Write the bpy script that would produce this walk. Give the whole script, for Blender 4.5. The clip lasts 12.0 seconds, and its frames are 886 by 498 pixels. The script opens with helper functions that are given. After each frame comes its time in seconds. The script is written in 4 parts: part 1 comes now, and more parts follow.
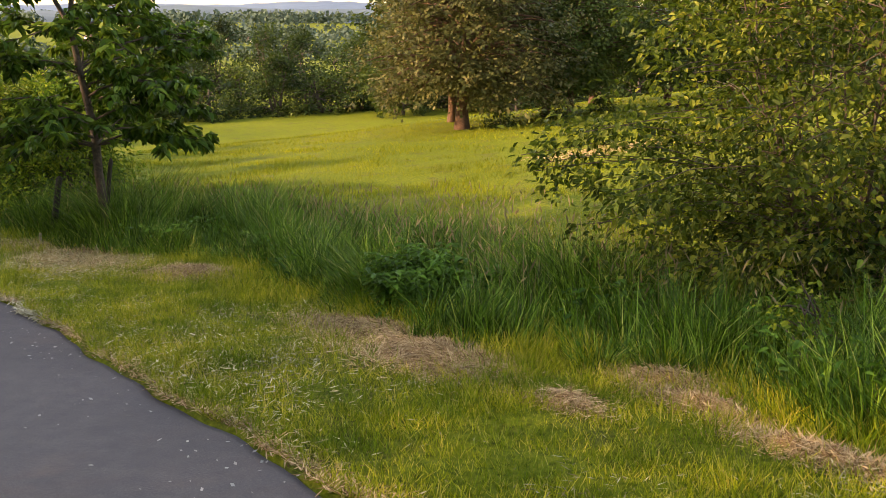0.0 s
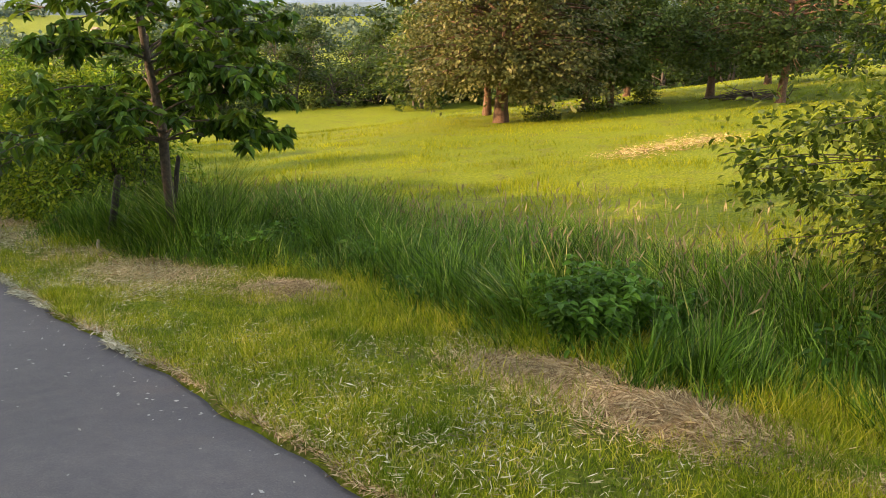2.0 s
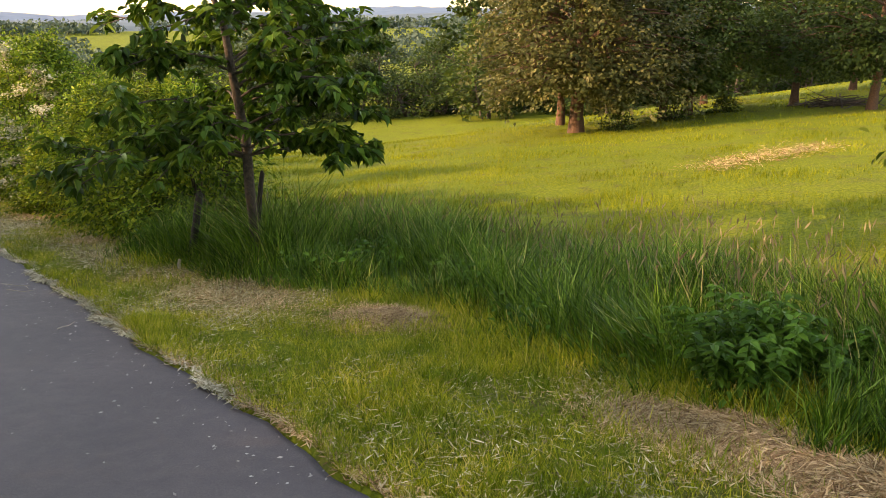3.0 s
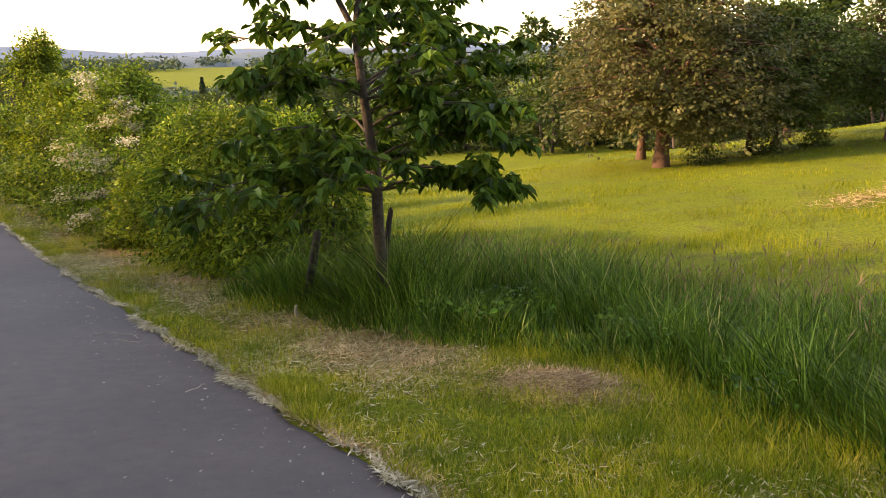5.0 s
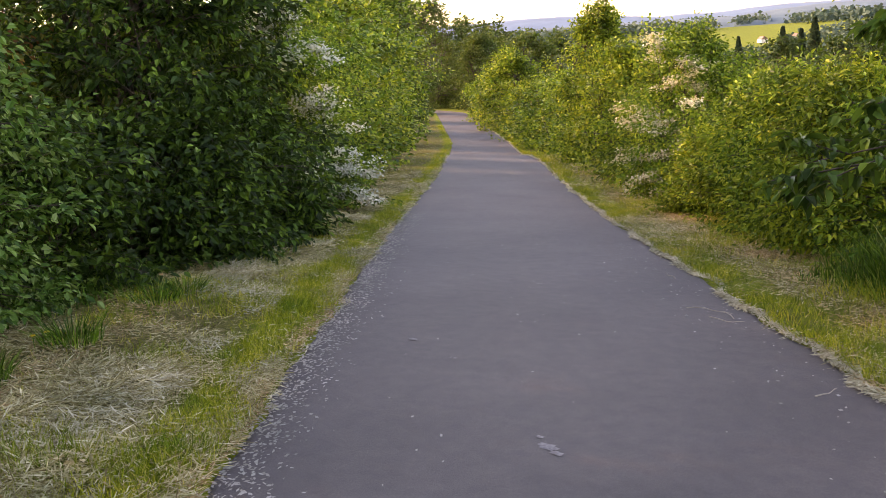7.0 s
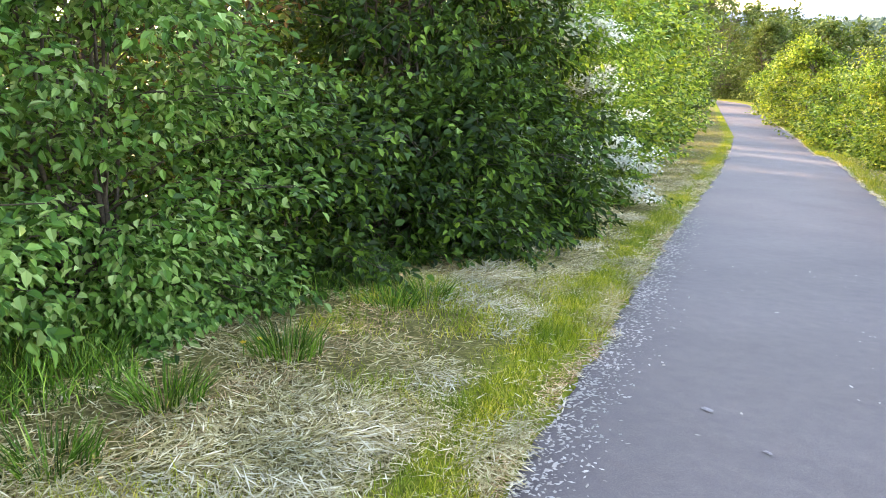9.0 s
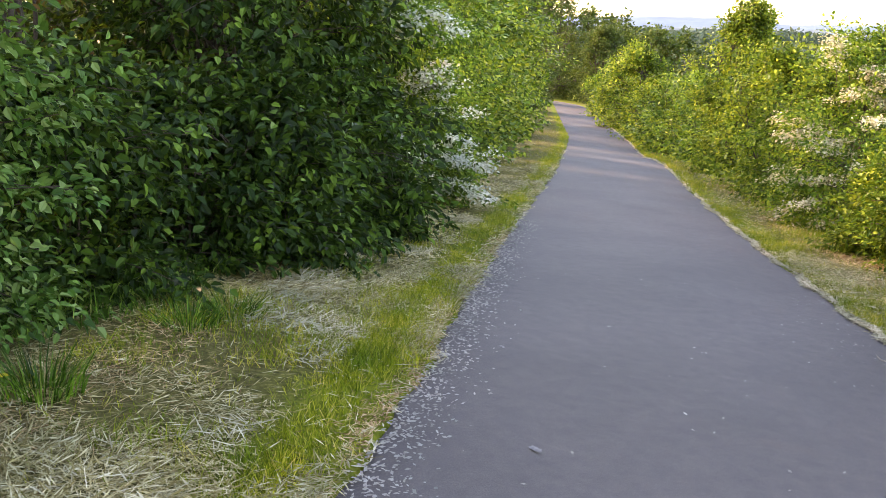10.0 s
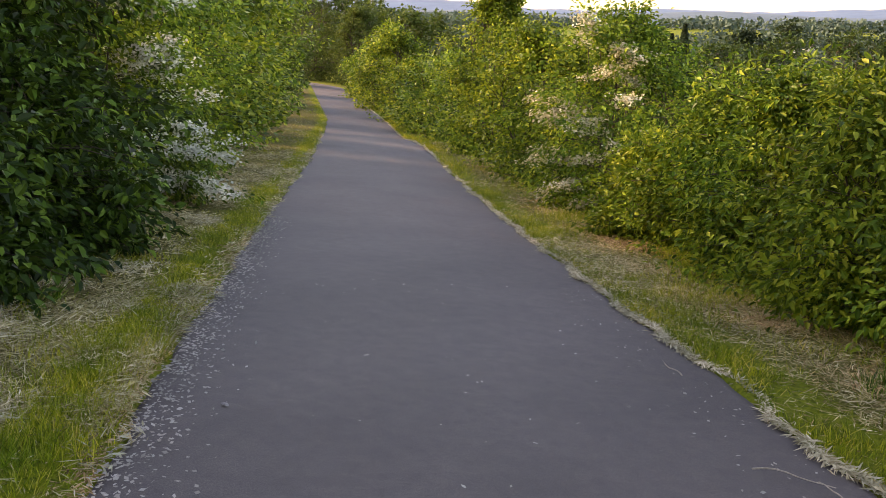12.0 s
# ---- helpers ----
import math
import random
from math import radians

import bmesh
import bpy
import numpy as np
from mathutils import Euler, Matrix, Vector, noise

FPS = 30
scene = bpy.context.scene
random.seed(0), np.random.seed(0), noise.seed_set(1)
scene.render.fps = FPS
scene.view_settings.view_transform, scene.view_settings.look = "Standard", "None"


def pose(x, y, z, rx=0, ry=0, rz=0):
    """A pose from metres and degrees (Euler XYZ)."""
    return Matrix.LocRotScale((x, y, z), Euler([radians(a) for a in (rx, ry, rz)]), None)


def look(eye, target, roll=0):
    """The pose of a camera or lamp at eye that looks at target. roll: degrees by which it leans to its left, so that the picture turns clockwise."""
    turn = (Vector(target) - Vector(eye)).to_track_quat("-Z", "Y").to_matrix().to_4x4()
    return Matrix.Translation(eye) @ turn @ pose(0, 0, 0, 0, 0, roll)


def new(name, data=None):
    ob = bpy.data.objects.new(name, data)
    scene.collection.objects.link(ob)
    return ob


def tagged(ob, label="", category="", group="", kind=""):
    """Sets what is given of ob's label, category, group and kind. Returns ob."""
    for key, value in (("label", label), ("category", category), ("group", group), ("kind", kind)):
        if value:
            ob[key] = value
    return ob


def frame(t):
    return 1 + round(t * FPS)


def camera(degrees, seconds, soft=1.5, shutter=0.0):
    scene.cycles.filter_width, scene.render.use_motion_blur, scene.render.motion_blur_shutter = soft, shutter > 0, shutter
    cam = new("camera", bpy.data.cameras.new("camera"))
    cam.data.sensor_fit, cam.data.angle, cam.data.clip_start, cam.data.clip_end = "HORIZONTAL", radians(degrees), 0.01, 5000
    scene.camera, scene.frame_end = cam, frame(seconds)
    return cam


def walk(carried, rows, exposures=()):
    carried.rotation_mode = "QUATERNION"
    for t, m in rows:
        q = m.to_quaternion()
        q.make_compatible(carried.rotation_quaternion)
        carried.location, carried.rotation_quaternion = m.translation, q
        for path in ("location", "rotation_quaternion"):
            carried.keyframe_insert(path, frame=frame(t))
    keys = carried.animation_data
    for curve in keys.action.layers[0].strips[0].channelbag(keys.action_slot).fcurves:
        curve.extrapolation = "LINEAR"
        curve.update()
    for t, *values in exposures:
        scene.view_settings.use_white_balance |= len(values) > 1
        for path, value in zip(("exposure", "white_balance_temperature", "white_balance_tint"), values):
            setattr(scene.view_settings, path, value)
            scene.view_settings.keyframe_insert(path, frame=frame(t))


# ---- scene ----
# ---- camera and walk ----
cam = camera(52.95, 12.0, soft=0.8)
PATH = [
    (0.0, -0.292, 0.311, 1.406, 2.80, -14.35, 0.22),
    (0.5, -0.634, 0.453, 1.404, 0.71, -15.30, 0.99),
    (1.0, -0.948, 0.869, 1.346, 1.33, -14.85, 0.73),
    (1.5, -1.221, 1.299, 1.260, 3.43, -14.83, 0.16),
    (2.0, -1.496, 1.538, 1.247, 3.17, -14.76, 0.20),
    (2.5, -1.688, 1.786, 1.228, 8.10, -14.13, -1.06),
    (2.7, -1.768, 1.936, 1.218, 7.92, -14.42, -0.99),
    (4.3, -2.522, 2.764, 1.101, 4.95, -10.91, 0.01),
    (4.5, -2.653, 2.837, 1.102, 5.97, -11.76, -0.04),
    (5.0, -2.920, 3.043, 1.074, 10.63, -11.87, -0.94),
    (5.5, -3.241, 3.227, 1.011, 18.37, -13.30, -2.66),
    (6.0, -3.421, 3.263, 1.025, 27.25, -13.73, -4.42),
    (6.5, -3.607, 3.369, 1.019, 36.77, -13.14, -4.91),
    (7.0, -3.809, 3.414, 1.031, 44.07, -12.83, -4.09),
    (7.5, -4.032, 3.443, 1.077, 53.82, -13.61, -5.14),
    (7.7, -4.108, 3.494, 1.068, 58.45, -13.35, -4.95),
    (9.3, -5.132, 4.396, 0.939, 60.69, -12.97, -1.65),
    (9.5, -5.208, 4.504, 0.937, 59.53, -12.87, -1.31),
    (10.0, -5.422, 4.716, 0.909, 50.56, -13.58, 0.90),
    (10.5, -5.543, 4.975, 0.876, 47.50, -13.07, 1.68),
    (11.0, -5.677, 5.201, 0.882, 39.74, -13.44, 3.53),
    (11.5, -5.972, 5.442, 0.852, 34.06, -14.42, 2.12),
    (12.0, -6.188, 5.776, 0.798, 35.24, -14.40, 1.46),
]
# seconds, stops, kelvin, tint
LIGHT = [(0.0, 0.0, 9300, 27), (0.6, 0.15, 9400, 24), (1.0, 0.5, 9500, 20), (1.5, 0.4, 9500, 19), (2.0, 0.3, 9400, 20), (2.7, 0.1, 9300, 24), (4.3, 0.0, 9300, 28), (5.0, 0.0, 9300, 30), (5.5, -0.12, 9300, 31), (6.0, -0.05, 9300, 33), (6.5, 0.05, 9100, 36), (7.0, 0.3, 8800, 37),
         (7.5, 0.85, 8300, 32), (9.3, 1.45, 7700, 26), (9.6, 1.25, 7700, 26), (10.0, 0.8, 8100, 29), (10.5, 0.55, 8400, 32), (11.0, 0.35, 8600, 33), (11.5, 0.3, 8700, 32), (12.0, 0.03, 8700, 32)]


def eye_pose(x, y, z, yaw, pitch, roll):
    """Yaw to the left of +y, pitch up, roll as look() takes it."""
    a, b = radians(yaw), radians(pitch)
    ahead = Vector((-math.sin(a) * math.cos(b), math.cos(a) * math.cos(b), math.sin(b)))
    return look((x, y, z), Vector((x, y, z)) + ahead, roll)


BASE_STOPS = 2.2
walk(cam, [(t, eye_pose(*p)) for t, *p in PATH], [(t, e + BASE_STOPS, k, g) for t, e, k, g in LIGHT])

# ---- world and sun ----
SUN_TO = Vector((-0.93, -0.36, 0.0)).normalized()
SUN_UP = radians(18.5)
world = bpy.data.worlds.new("world")
scene.world = world
world.use_nodes = True
wn = world.node_tree
sky = wn.nodes.new("ShaderNodeTexSky")
sky.sky_type = "NISHITA"
sky.sun_disc = False
sky.sun_elevation = SUN_UP
sky.sun_rotation = math.atan2(SUN_TO.x, SUN_TO.y)
sky.dust_density = 1.0
sky.ozone_density = 1.0
background = wn.nodes["Background"]
background.inputs["Strength"].default_value = 0.15
wn.links.new(sky.outputs[0], background.inputs["Color"])
sun_data = bpy.data.lights.new("sun", "SUN")
sun_data.energy = 2.0
sun_data.angle = radians(0.6)
sun_data.color = (1.0, 0.80, 0.55)
sun = new("sun", sun_data)
sun_dir = Vector((SUN_TO.x * math.cos(SUN_UP), SUN_TO.y * math.cos(SUN_UP), math.sin(SUN_UP)))
sun.matrix_world = look(sun_dir * 80, (0, 0, 0))


# ---- materials ----
def nodes_of(name):
    m = bpy.data.materials.new(name)
    m.use_nodes = True
    nt = m.node_tree
    return m, nt, nt.nodes["Principled BSDF"]


def add(nt, kind, **values):
    n = nt.nodes.new(kind)
    for k, v in values.items():
        n.inputs[k.replace("_", " ")].default_value = v
    return n


def ramp(nt, source, stops):
    r = nt.nodes.new("ShaderNodeValToRGB")
    e = r.color_ramp.elements
    while len(e) < len(stops):
        e.new(0.5)
    for el, (p, c) in zip(e, stops):
        el.position, el.color = p, (*c, 1)
    nt.links.new(source, r.inputs[0])
    return r.outputs[0]


def mix(nt, fac, a, b, blend="MIX"):
    n = nt.nodes.new("ShaderNodeMix")
    n.data_type, n.blend_type = "RGBA", blend
    for sock, v in ((n.inputs[0], fac), (n.inputs[6], a), (n.inputs[7], b)):
        if isinstance(v, (int, float)):
            sock.default_value = v
        elif isinstance(v, tuple):
            sock.default_value = (*v, 1)
        else:
            nt.links.new(v, sock)
    return n.outputs[2]


def noise_of(nt, scale, detail=4.0, rough=0.55, space="Object"):
    t = nt.nodes.new("ShaderNodeNewGeometry")
    n = add(nt, "ShaderNodeTexNoise", Scale=scale, Detail=detail, Roughness=rough)
    nt.links.new(t.outputs["Position"], n.inputs["Vector"])
    return n.outputs["Fac"]


def bump(nt, bsdf, height, strength, distance):
    b = add(nt, "ShaderNodeBump", Strength=strength, Distance=distance)
    nt.links.new(height, b.inputs["Height"])
    nt.links.new(b.outputs[0], bsdf.inputs["Normal"])


def leafy(name, stops, rough=0.5, through_light=0.3, patch=0.8, glow=(0.30, 0.42, 0.04), span=((0.62, 0.66, 0.6), (1.25, 1.2, 1.1))):
    """Leaves or blades: a colour for each island, larger patches, and light let through."""
    m, nt, p = nodes_of(name)
    g = nt.nodes.new("ShaderNodeNewGeometry")
    base = ramp(nt, g.outputs["Random Per Island"], stops)
    big = noise_of(nt, patch, 2.0)
    shade = ramp(nt, big, [(0.33, span[0]), (0.67, span[1])])
    colour = mix(nt, 1.0, base, shade, "MULTIPLY")
    nt.links.new(colour, p.inputs["Base Color"])
    p.inputs["Roughness"].default_value = rough
    p.inputs["Specular IOR Level"].default_value = 0.14
    tr = nt.nodes.new("ShaderNodeBsdfTranslucent")
    nt.links.new(mix(nt, 0.3, colour, glow), tr.inputs["Color"])
    ms = nt.nodes.new("ShaderNodeMixShader")
    ms.inputs[0].default_value = through_light
    nt.links.new(p.outputs[0], ms.inputs[1])
    nt.links.new(tr.outputs[0], ms.inputs[2])
    nt.links.new(ms.outputs[0], nt.nodes["Material Output"].inputs["Surface"])
    return m


def plain(name, dark, light, scale, rough=0.9, relief=0.5, depth=0.01, island=False):
    m, nt, p = nodes_of(name)
    n = noise_of(nt, scale, 6.0, 0.65)
    colour = ramp(nt, n, [(0.3, dark), (0.7, light)])
    if island:
        g = nt.nodes.new("ShaderNodeNewGeometry")
        colour = mix(nt, 1.0, colour, ramp(nt, g.outputs["Random Per Island"], [(0.0, (0.6, 0.6, 0.6)), (1.0, (1.3, 1.25, 1.2))]), "MULTIPLY")
    nt.links.new(colour, p.inputs["Base Color"])
    p.inputs["Roughness"].default_value = rough
    bump(nt, p, n, relief, depth)
    return m


def asphalt_material():
    m, nt, p = nodes_of("asphalt")
    fine = noise_of(nt, 160.0, 3.0, 0.7)
    mid = noise_of(nt, 9.0, 5.0, 0.6)
    wide = noise_of(nt, 0.7, 3.0, 0.5)
    base = ramp(nt, fine, [(0.3, (0.048, 0.042, 0.043)), (0.55, (0.090, 0.077, 0.071)), (0.78, (0.162, 0.144, 0.134))])
    base = mix(nt, 1.0, base, ramp(nt, mid, [(0.3, (0.82, 0.82, 0.84)), (0.7, (1.15, 1.13, 1.1))]), "MULTIPLY")
    base = mix(nt, 1.0, base, ramp(nt, wide, [(0.3, (0.82, 0.81, 0.82)), (0.7, (1.15, 1.13, 1.12))]), "MULTIPLY")
    nt.links.new(base, p.inputs["Base Color"])
    p.inputs["Roughness"].default_value = 0.72
    bump(nt, p, fine, 0.5, 0.004)
    return m


def soil_material():
    """Ground under the grass: mown green, straw and bare earth near the road, meadow green farther off."""
    m, nt, p = nodes_of("ground")
    fine = noise_of(nt, 22.0, 6.0, 0.7)
    mid = noise_of(nt, 1.6, 4.0, 0.6)
    wide = noise_of(nt, 0.12, 4.0, 0.6)
    green = ramp(nt, fine, [(0.3, (0.05, 0.075, 0.007)), (0.5, (0.15, 0.185, 0.014)), (0.72, (0.28, 0.29, 0.028))])
    straw = ramp(nt, fine, [(0.3, (0.045, 0.036, 0.018)), (0.55, (0.13, 0.10, 0.048)), (0.75, (0.30, 0.24, 0.12))])
    colour = mix(nt, ramp(nt, mid, [(0.52, (0, 0, 0)), (0.68, (0.5, 0.5, 0.5))]), green, straw)
    cover = nt.nodes.new("ShaderNodeAttribute")
    cover.attribute_name = "cut_hay"
    colour = mix(nt, cover.outputs["Fac"], colour, straw)
    colour = mix(nt, 1.0, colour, ramp(nt, wide, [(0.3, (0.75, 0.82, 0.7)), (0.7, (1.15, 1.1, 1.0))]), "MULTIPLY")
    nt.links.new(colour, p.inputs["Base Color"])
    p.inputs["Roughness"].default_value = 0.95
    p.inputs["Specular IOR Level"].default_value = 0.1
    bump(nt, p, fine, 0.8, 0.05)
    return m


ASPHALT = asphalt_material()
SOIL = soil_material()
BARK = plain("bark", (0.032, 0.025, 0.019), (0.10, 0.075, 0.055), 30.0, 0.9, 0.9, 0.02)
BARK_RED = plain("apple_bark", (0.045, 0.024, 0.015), (0.16, 0.08, 0.045), 22.0, 0.9, 0.9, 0.03)
TWIG = plain("twig_bark", (0.03, 0.023, 0.017), (0.10, 0.075, 0.05), 45.0, 0.85, 0.5, 0.005)
BUSH_BARK = plain("brown_bush_bark", (0.045, 0.032, 0.022), (0.14, 0.10, 0.068), 45.0, 0.85, 0.5, 0.005)
OLD_WOOD = plain("weathered_wood", (0.012, 0.010, 0.008), (0.045, 0.036, 0.029), 40.0, 0.9, 0.8, 0.01)
PALE_WOOD = plain("pale_wood", (0.28, 0.23, 0.17), (0.5, 0.43, 0.33), 40.0, 0.85, 0.5, 0.004)
MOWN = leafy("mown_grass", [(0.0, (0.08, 0.15, 0.007)), (0.4, (0.23, 0.30, 0.016)), (0.75, (0.40, 0.43, 0.032)), (1.0, (0.60, 0.50, 0.14))], 0.55, 0.2, 2.4, (0.4, 0.42, 0.03), ((0.42, 0.60, 0.4), (1.45, 1.22, 1.1)))
TALL = leafy("tall_grass", [(0.0, (0.010, 0.040, 0.004)), (0.35, (0.034, 0.108, 0.009)), (0.75, (0.110, 0.240, 0.024)), (0.95, (0.250, 0.410, 0.080)), (1.0, (0.520, 0.460, 0.190))], 0.40, 0.16, 1.6, (0.30, 0.42, 0.04), ((0.5, 0.58, 0.5), (1.35, 1.25, 1.0)))
MEADOW = leafy("meadow_grass", [(0.0, (0.080, 0.118, 0.006)), (0.5, (0.172, 0.204, 0.011)), (1.0, (0.300, 0.295, 0.024))], 0.55, 0.35, 0.25, (0.42, 0.44, 0.01))
SEED = leafy("grass_heads", [(0.0, (0.143, 0.110, 0.066)), (1.0, (0.330, 0.264, 0.143))], 0.7, 0.25, 2.0, (0.3, 0.25, 0.12))
PALE_STRAW = leafy("bleached_straw", [(0.0, (0.28, 0.23, 0.13)), (0.4, (0.46, 0.41, 0.28)), (1.0, (0.74, 0.69, 0.53))], 0.65, 0.1, 1.5, (0.5, 0.45, 0.3))
STRAW = leafy("straw", [(0.0, (0.17, 0.13, 0.05)), (0.35, (0.34, 0.28, 0.12)), (0.8, (0.56, 0.49, 0.28)), (1.0, (0.72, 0.66, 0.46))], 0.65, 0.12, 1.5, (0.5, 0.4, 0.2))
DRY = leafy("dry_hay", [(0.0, (0.15, 0.080, 0.035)), (0.45, (0.46, 0.29, 0.145)), (1.0, (0.80, 0.60, 0.35))], 0.7, 0.12, 1.5, (0.4, 0.28, 0.15))
CREAM = leafy("fading_blossom", [(0.0, (0.52, 0.46, 0.30)), (1.0, (0.80, 0.76, 0.60))], 0.6, 0.2, 3.0, (0.6, 0.55, 0.35))
PETAL = leafy("petals", [(0.0, (0.288, 0.261, 0.243)), (1.0, (0.443, 0.426, 0.410))], 0.6, 0.2, 2.0, (0.7, 0.7, 0.65))
BLOSSOM = leafy("blossom", [(0.0, (0.620, 0.620, 0.550)), (1.0, (0.860, 0.860, 0.820))], 0.6, 0.25, 3.0, (0.8, 0.8, 0.7))
NETTLE = leafy("nettle_leaves", [(0.0, (0.025, 0.090, 0.012)), (1.0, (0.090, 0.230, 0.030))], 0.5, 0.25, 2.0)
CHERRY = leafy("cherry_leaves", [(0.0, (0.010, 0.036, 0.006)), (0.5, (0.042, 0.112, 0.016)), (0.85, (0.095, 0.190, 0.028)), (1.0, (0.17, 0.25, 0.04))], 0.35, 0.25, 1.2)
TWIGGY_LEAF = leafy("small_olive_leaves", [(0.0, (0.014, 0.030, 0.004)), (0.4, (0.050, 0.084, 0.009)), (0.75, (0.12, 0.155, 0.018)), (1.0, (0.24, 0.25, 0.04))], 0.45, 0.28, 0.8)
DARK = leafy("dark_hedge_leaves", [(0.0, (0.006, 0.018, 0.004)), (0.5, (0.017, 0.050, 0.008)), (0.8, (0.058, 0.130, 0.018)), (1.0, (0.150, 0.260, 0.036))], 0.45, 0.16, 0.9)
LIGHT_LEAF = leafy("light_hedge_leaves", [(0.0, (0.018, 0.058, 0.007)), (0.4, (0.090, 0.180, 0.018)), (0.75, (0.200, 0.300, 0.030)), (1.0, (0.360, 0.410, 0.050))], 0.42, 0.24, 1.1, span=((0.5, 0.55, 0.5), (1.5, 1.42, 1.2)))
YELLOW_LEAF = leafy("yellow_green_leaves", [(0.0, (0.022, 0.056, 0.006)), (0.4, (0.100, 0.172, 0.014)), (0.8, (0.220, 0.290, 0.026)), (1.0, (0.380, 0.400, 0.045))], 0.48, 0.26, 1.0, span=((0.5, 0.55, 0.5), (1.45, 1.38, 1.2)))
PALE_LEAF = leafy("pale_dogwood_leaves", [(0.0, (0.011, 0.048, 0.009)), (0.4, (0.058, 0.160, 0.028)), (0.75, (0.150, 0.290, 0.066)), (1.0, (0.260, 0.364, 0.143))], 0.36, 0.22, 1.4)
BROWN_LEAF = leafy("reddish_old_leaves", [(0.0, (0.090, 0.036, 0.015)), (0.5, (0.130, 0.082, 0.020)), (1.0, (0.110, 0.170, 0.026))], 0.6, 0.35, 1.5, (0.4, 0.25, 0.06))
APPLE_LEAF = leafy("apple_leaves", [(0.0, (0.043, 0.053, 0.017)), (0.5, (0.081, 0.090, 0.028)), (1.0, (0.161, 0.146, 0.062))], 0.5, 0.22, 0.5, (0.28, 0.28, 0.06))
WOOD_LEAF = leafy("far_wood_leaves", [(0.0, (0.011, 0.028, 0.009)), (0.6, (0.022, 0.047, 0.012)), (1.0, (0.041, 0.072, 0.017))], 0.6, 0.2, 0.06)
OLIVE_LEAF = leafy("far_olive_leaves", [(0.0, (0.026, 0.050, 0.012)), (0.6, (0.056, 0.092, 0.020)), (1.0, (0.105, 0.135, 0.032))], 0.6, 0.2, 0.08)
SPRUCE = leafy("spruce_needles", [(0.0, (0.014, 0.030, 0.018)), (1.0, (0.035, 0.060, 0.030))], 0.6, 0.08, 0.2)
FLOWER = plain("yellow_flower", (0.6, 0.38, 0.02), (0.8, 0.55, 0.03), 60.0, 0.6, 0.1, 0.001)


# ---- the lie of the land: s runs along the road, n to its right ----
DX, DY, NX, NY = -0.692, 0.722, 0.722, 0.692


def smooth(a, b, v):
    k = np.clip((np.asarray(v, float) - a) / (b - a), 0, 1)
    return k * k * (3 - 2 * k)


def middle(s):
    """How far the road's middle lies to the right of the straight line."""
    s = np.asarray(s, float)
    return 0.028 * np.clip(s, -40, 140) + 0.4 * smooth(14, 38, s) - 0.046 * np.clip(s - 56, 0, 80) - 0.03 * np.clip(s - 104, 0, 30) ** 2


HALF = 1.66


def edge_wave(s, k):
    s = np.asarray(s, float)
    return 0.022 * np.sin(1.9 * s + k) + 0.022 * np.sin(4.7 * s + 2.1 * k) + 0.014 * np.sin(11.3 * s + k * k)


def land(s, n):
    s, n = np.asarray(s, float), np.asarray(n, float)
    x, y = DX * s + NX * n, DY * s + NY * n
    z = -0.1174 * y + 0.0043 * x
    right = np.clip(n - 7, 0, 60)
    z = z + 0.100 * right - 0.02 * smooth(0, 3, n - 7) 
    z = z + 0.07 * np.clip(-n - 5, 0, 200)
    beyond = smooth(9, 17, n)
    z = z - beyond * (0.05 * np.clip(s - 28, 0, 10) + 0.13 * np.clip(s - 36, 0, 12) - 0.062 * np.clip(s - 50, 0, 60))
    z = z + 0.05 * np.clip(s - 45, 0, None) * (1 - smooth(10, 20, n))
    z = z + 0.10 * np.clip(s - 130, 0, None) * 0.5
    z = z + 0.08 * np.clip(n - 67, 0, None) * 0.97
    z = z + 0.32 * np.exp(-((s - 39) / 9.0) ** 2) * (1 - smooth(8, 14, np.abs(n)))
    far = np.hypot(x, y)
    k = smooth(120, 330, far)
    valley = -16.0 - 16.0 * smooth(250, 900, far) + 30 * smooth(900, 2000, far)
    z = z * (1 - k) + valley * k
    z = np.where(s < -8, z * (1 - smooth(8, 60, -s)) + (1.0) * smooth(8, 60, -s), z)
    ripple = 0.05 * np.sin(0.55 * s + 1.3) * np.sin(0.47 * n + 0.4) * smooth(5, 12, np.abs(n))
    return z + ripple


def place(s, n, h=0.0):
    s, n = np.asarray(s, float), np.asarray(n, float)
    return np.stack([DX * s + NX * n, DY * s + NY * n, land(s, n) + h], -1)


def spot(s, n, h=0.0):
    return Vector(place(s, n, h).tolist())


def sn(x, y):
    return DX * x + DY * y, NX * x + NY * y


# ---- mesh helpers ----
def quads_mesh(name, verts, quads, material, smooth_faces=False):
    me = bpy.data.meshes.new(name)
    verts, quads = np.asarray(verts, np.float32).reshape(-1, 3), np.asarray(quads, np.int32).reshape(-1, 4)
    me.vertices.add(len(verts))
    me.vertices.foreach_set("co", verts.ravel())
    me.loops.add(quads.size)
    me.loops.foreach_set("vertex_index", quads.ravel())
    me.polygons.add(len(quads))
    me.polygons.foreach_set("loop_start", np.arange(len(quads), dtype=np.int32) * 4)
    me.polygons.foreach_set("use_smooth", np.full(len(quads), smooth_faces))
    me.materials.append(material)
    me.update(calc_edges=True)
    return me


def unit(v):
    return v / np.maximum(np.linalg.norm(v, axis=-1, keepdims=True), 1e-9)


def part(name, me, parent, label=""):
    ob = new(name, me)
    ob.parent = parent
    return tagged(ob, label) if label else ob


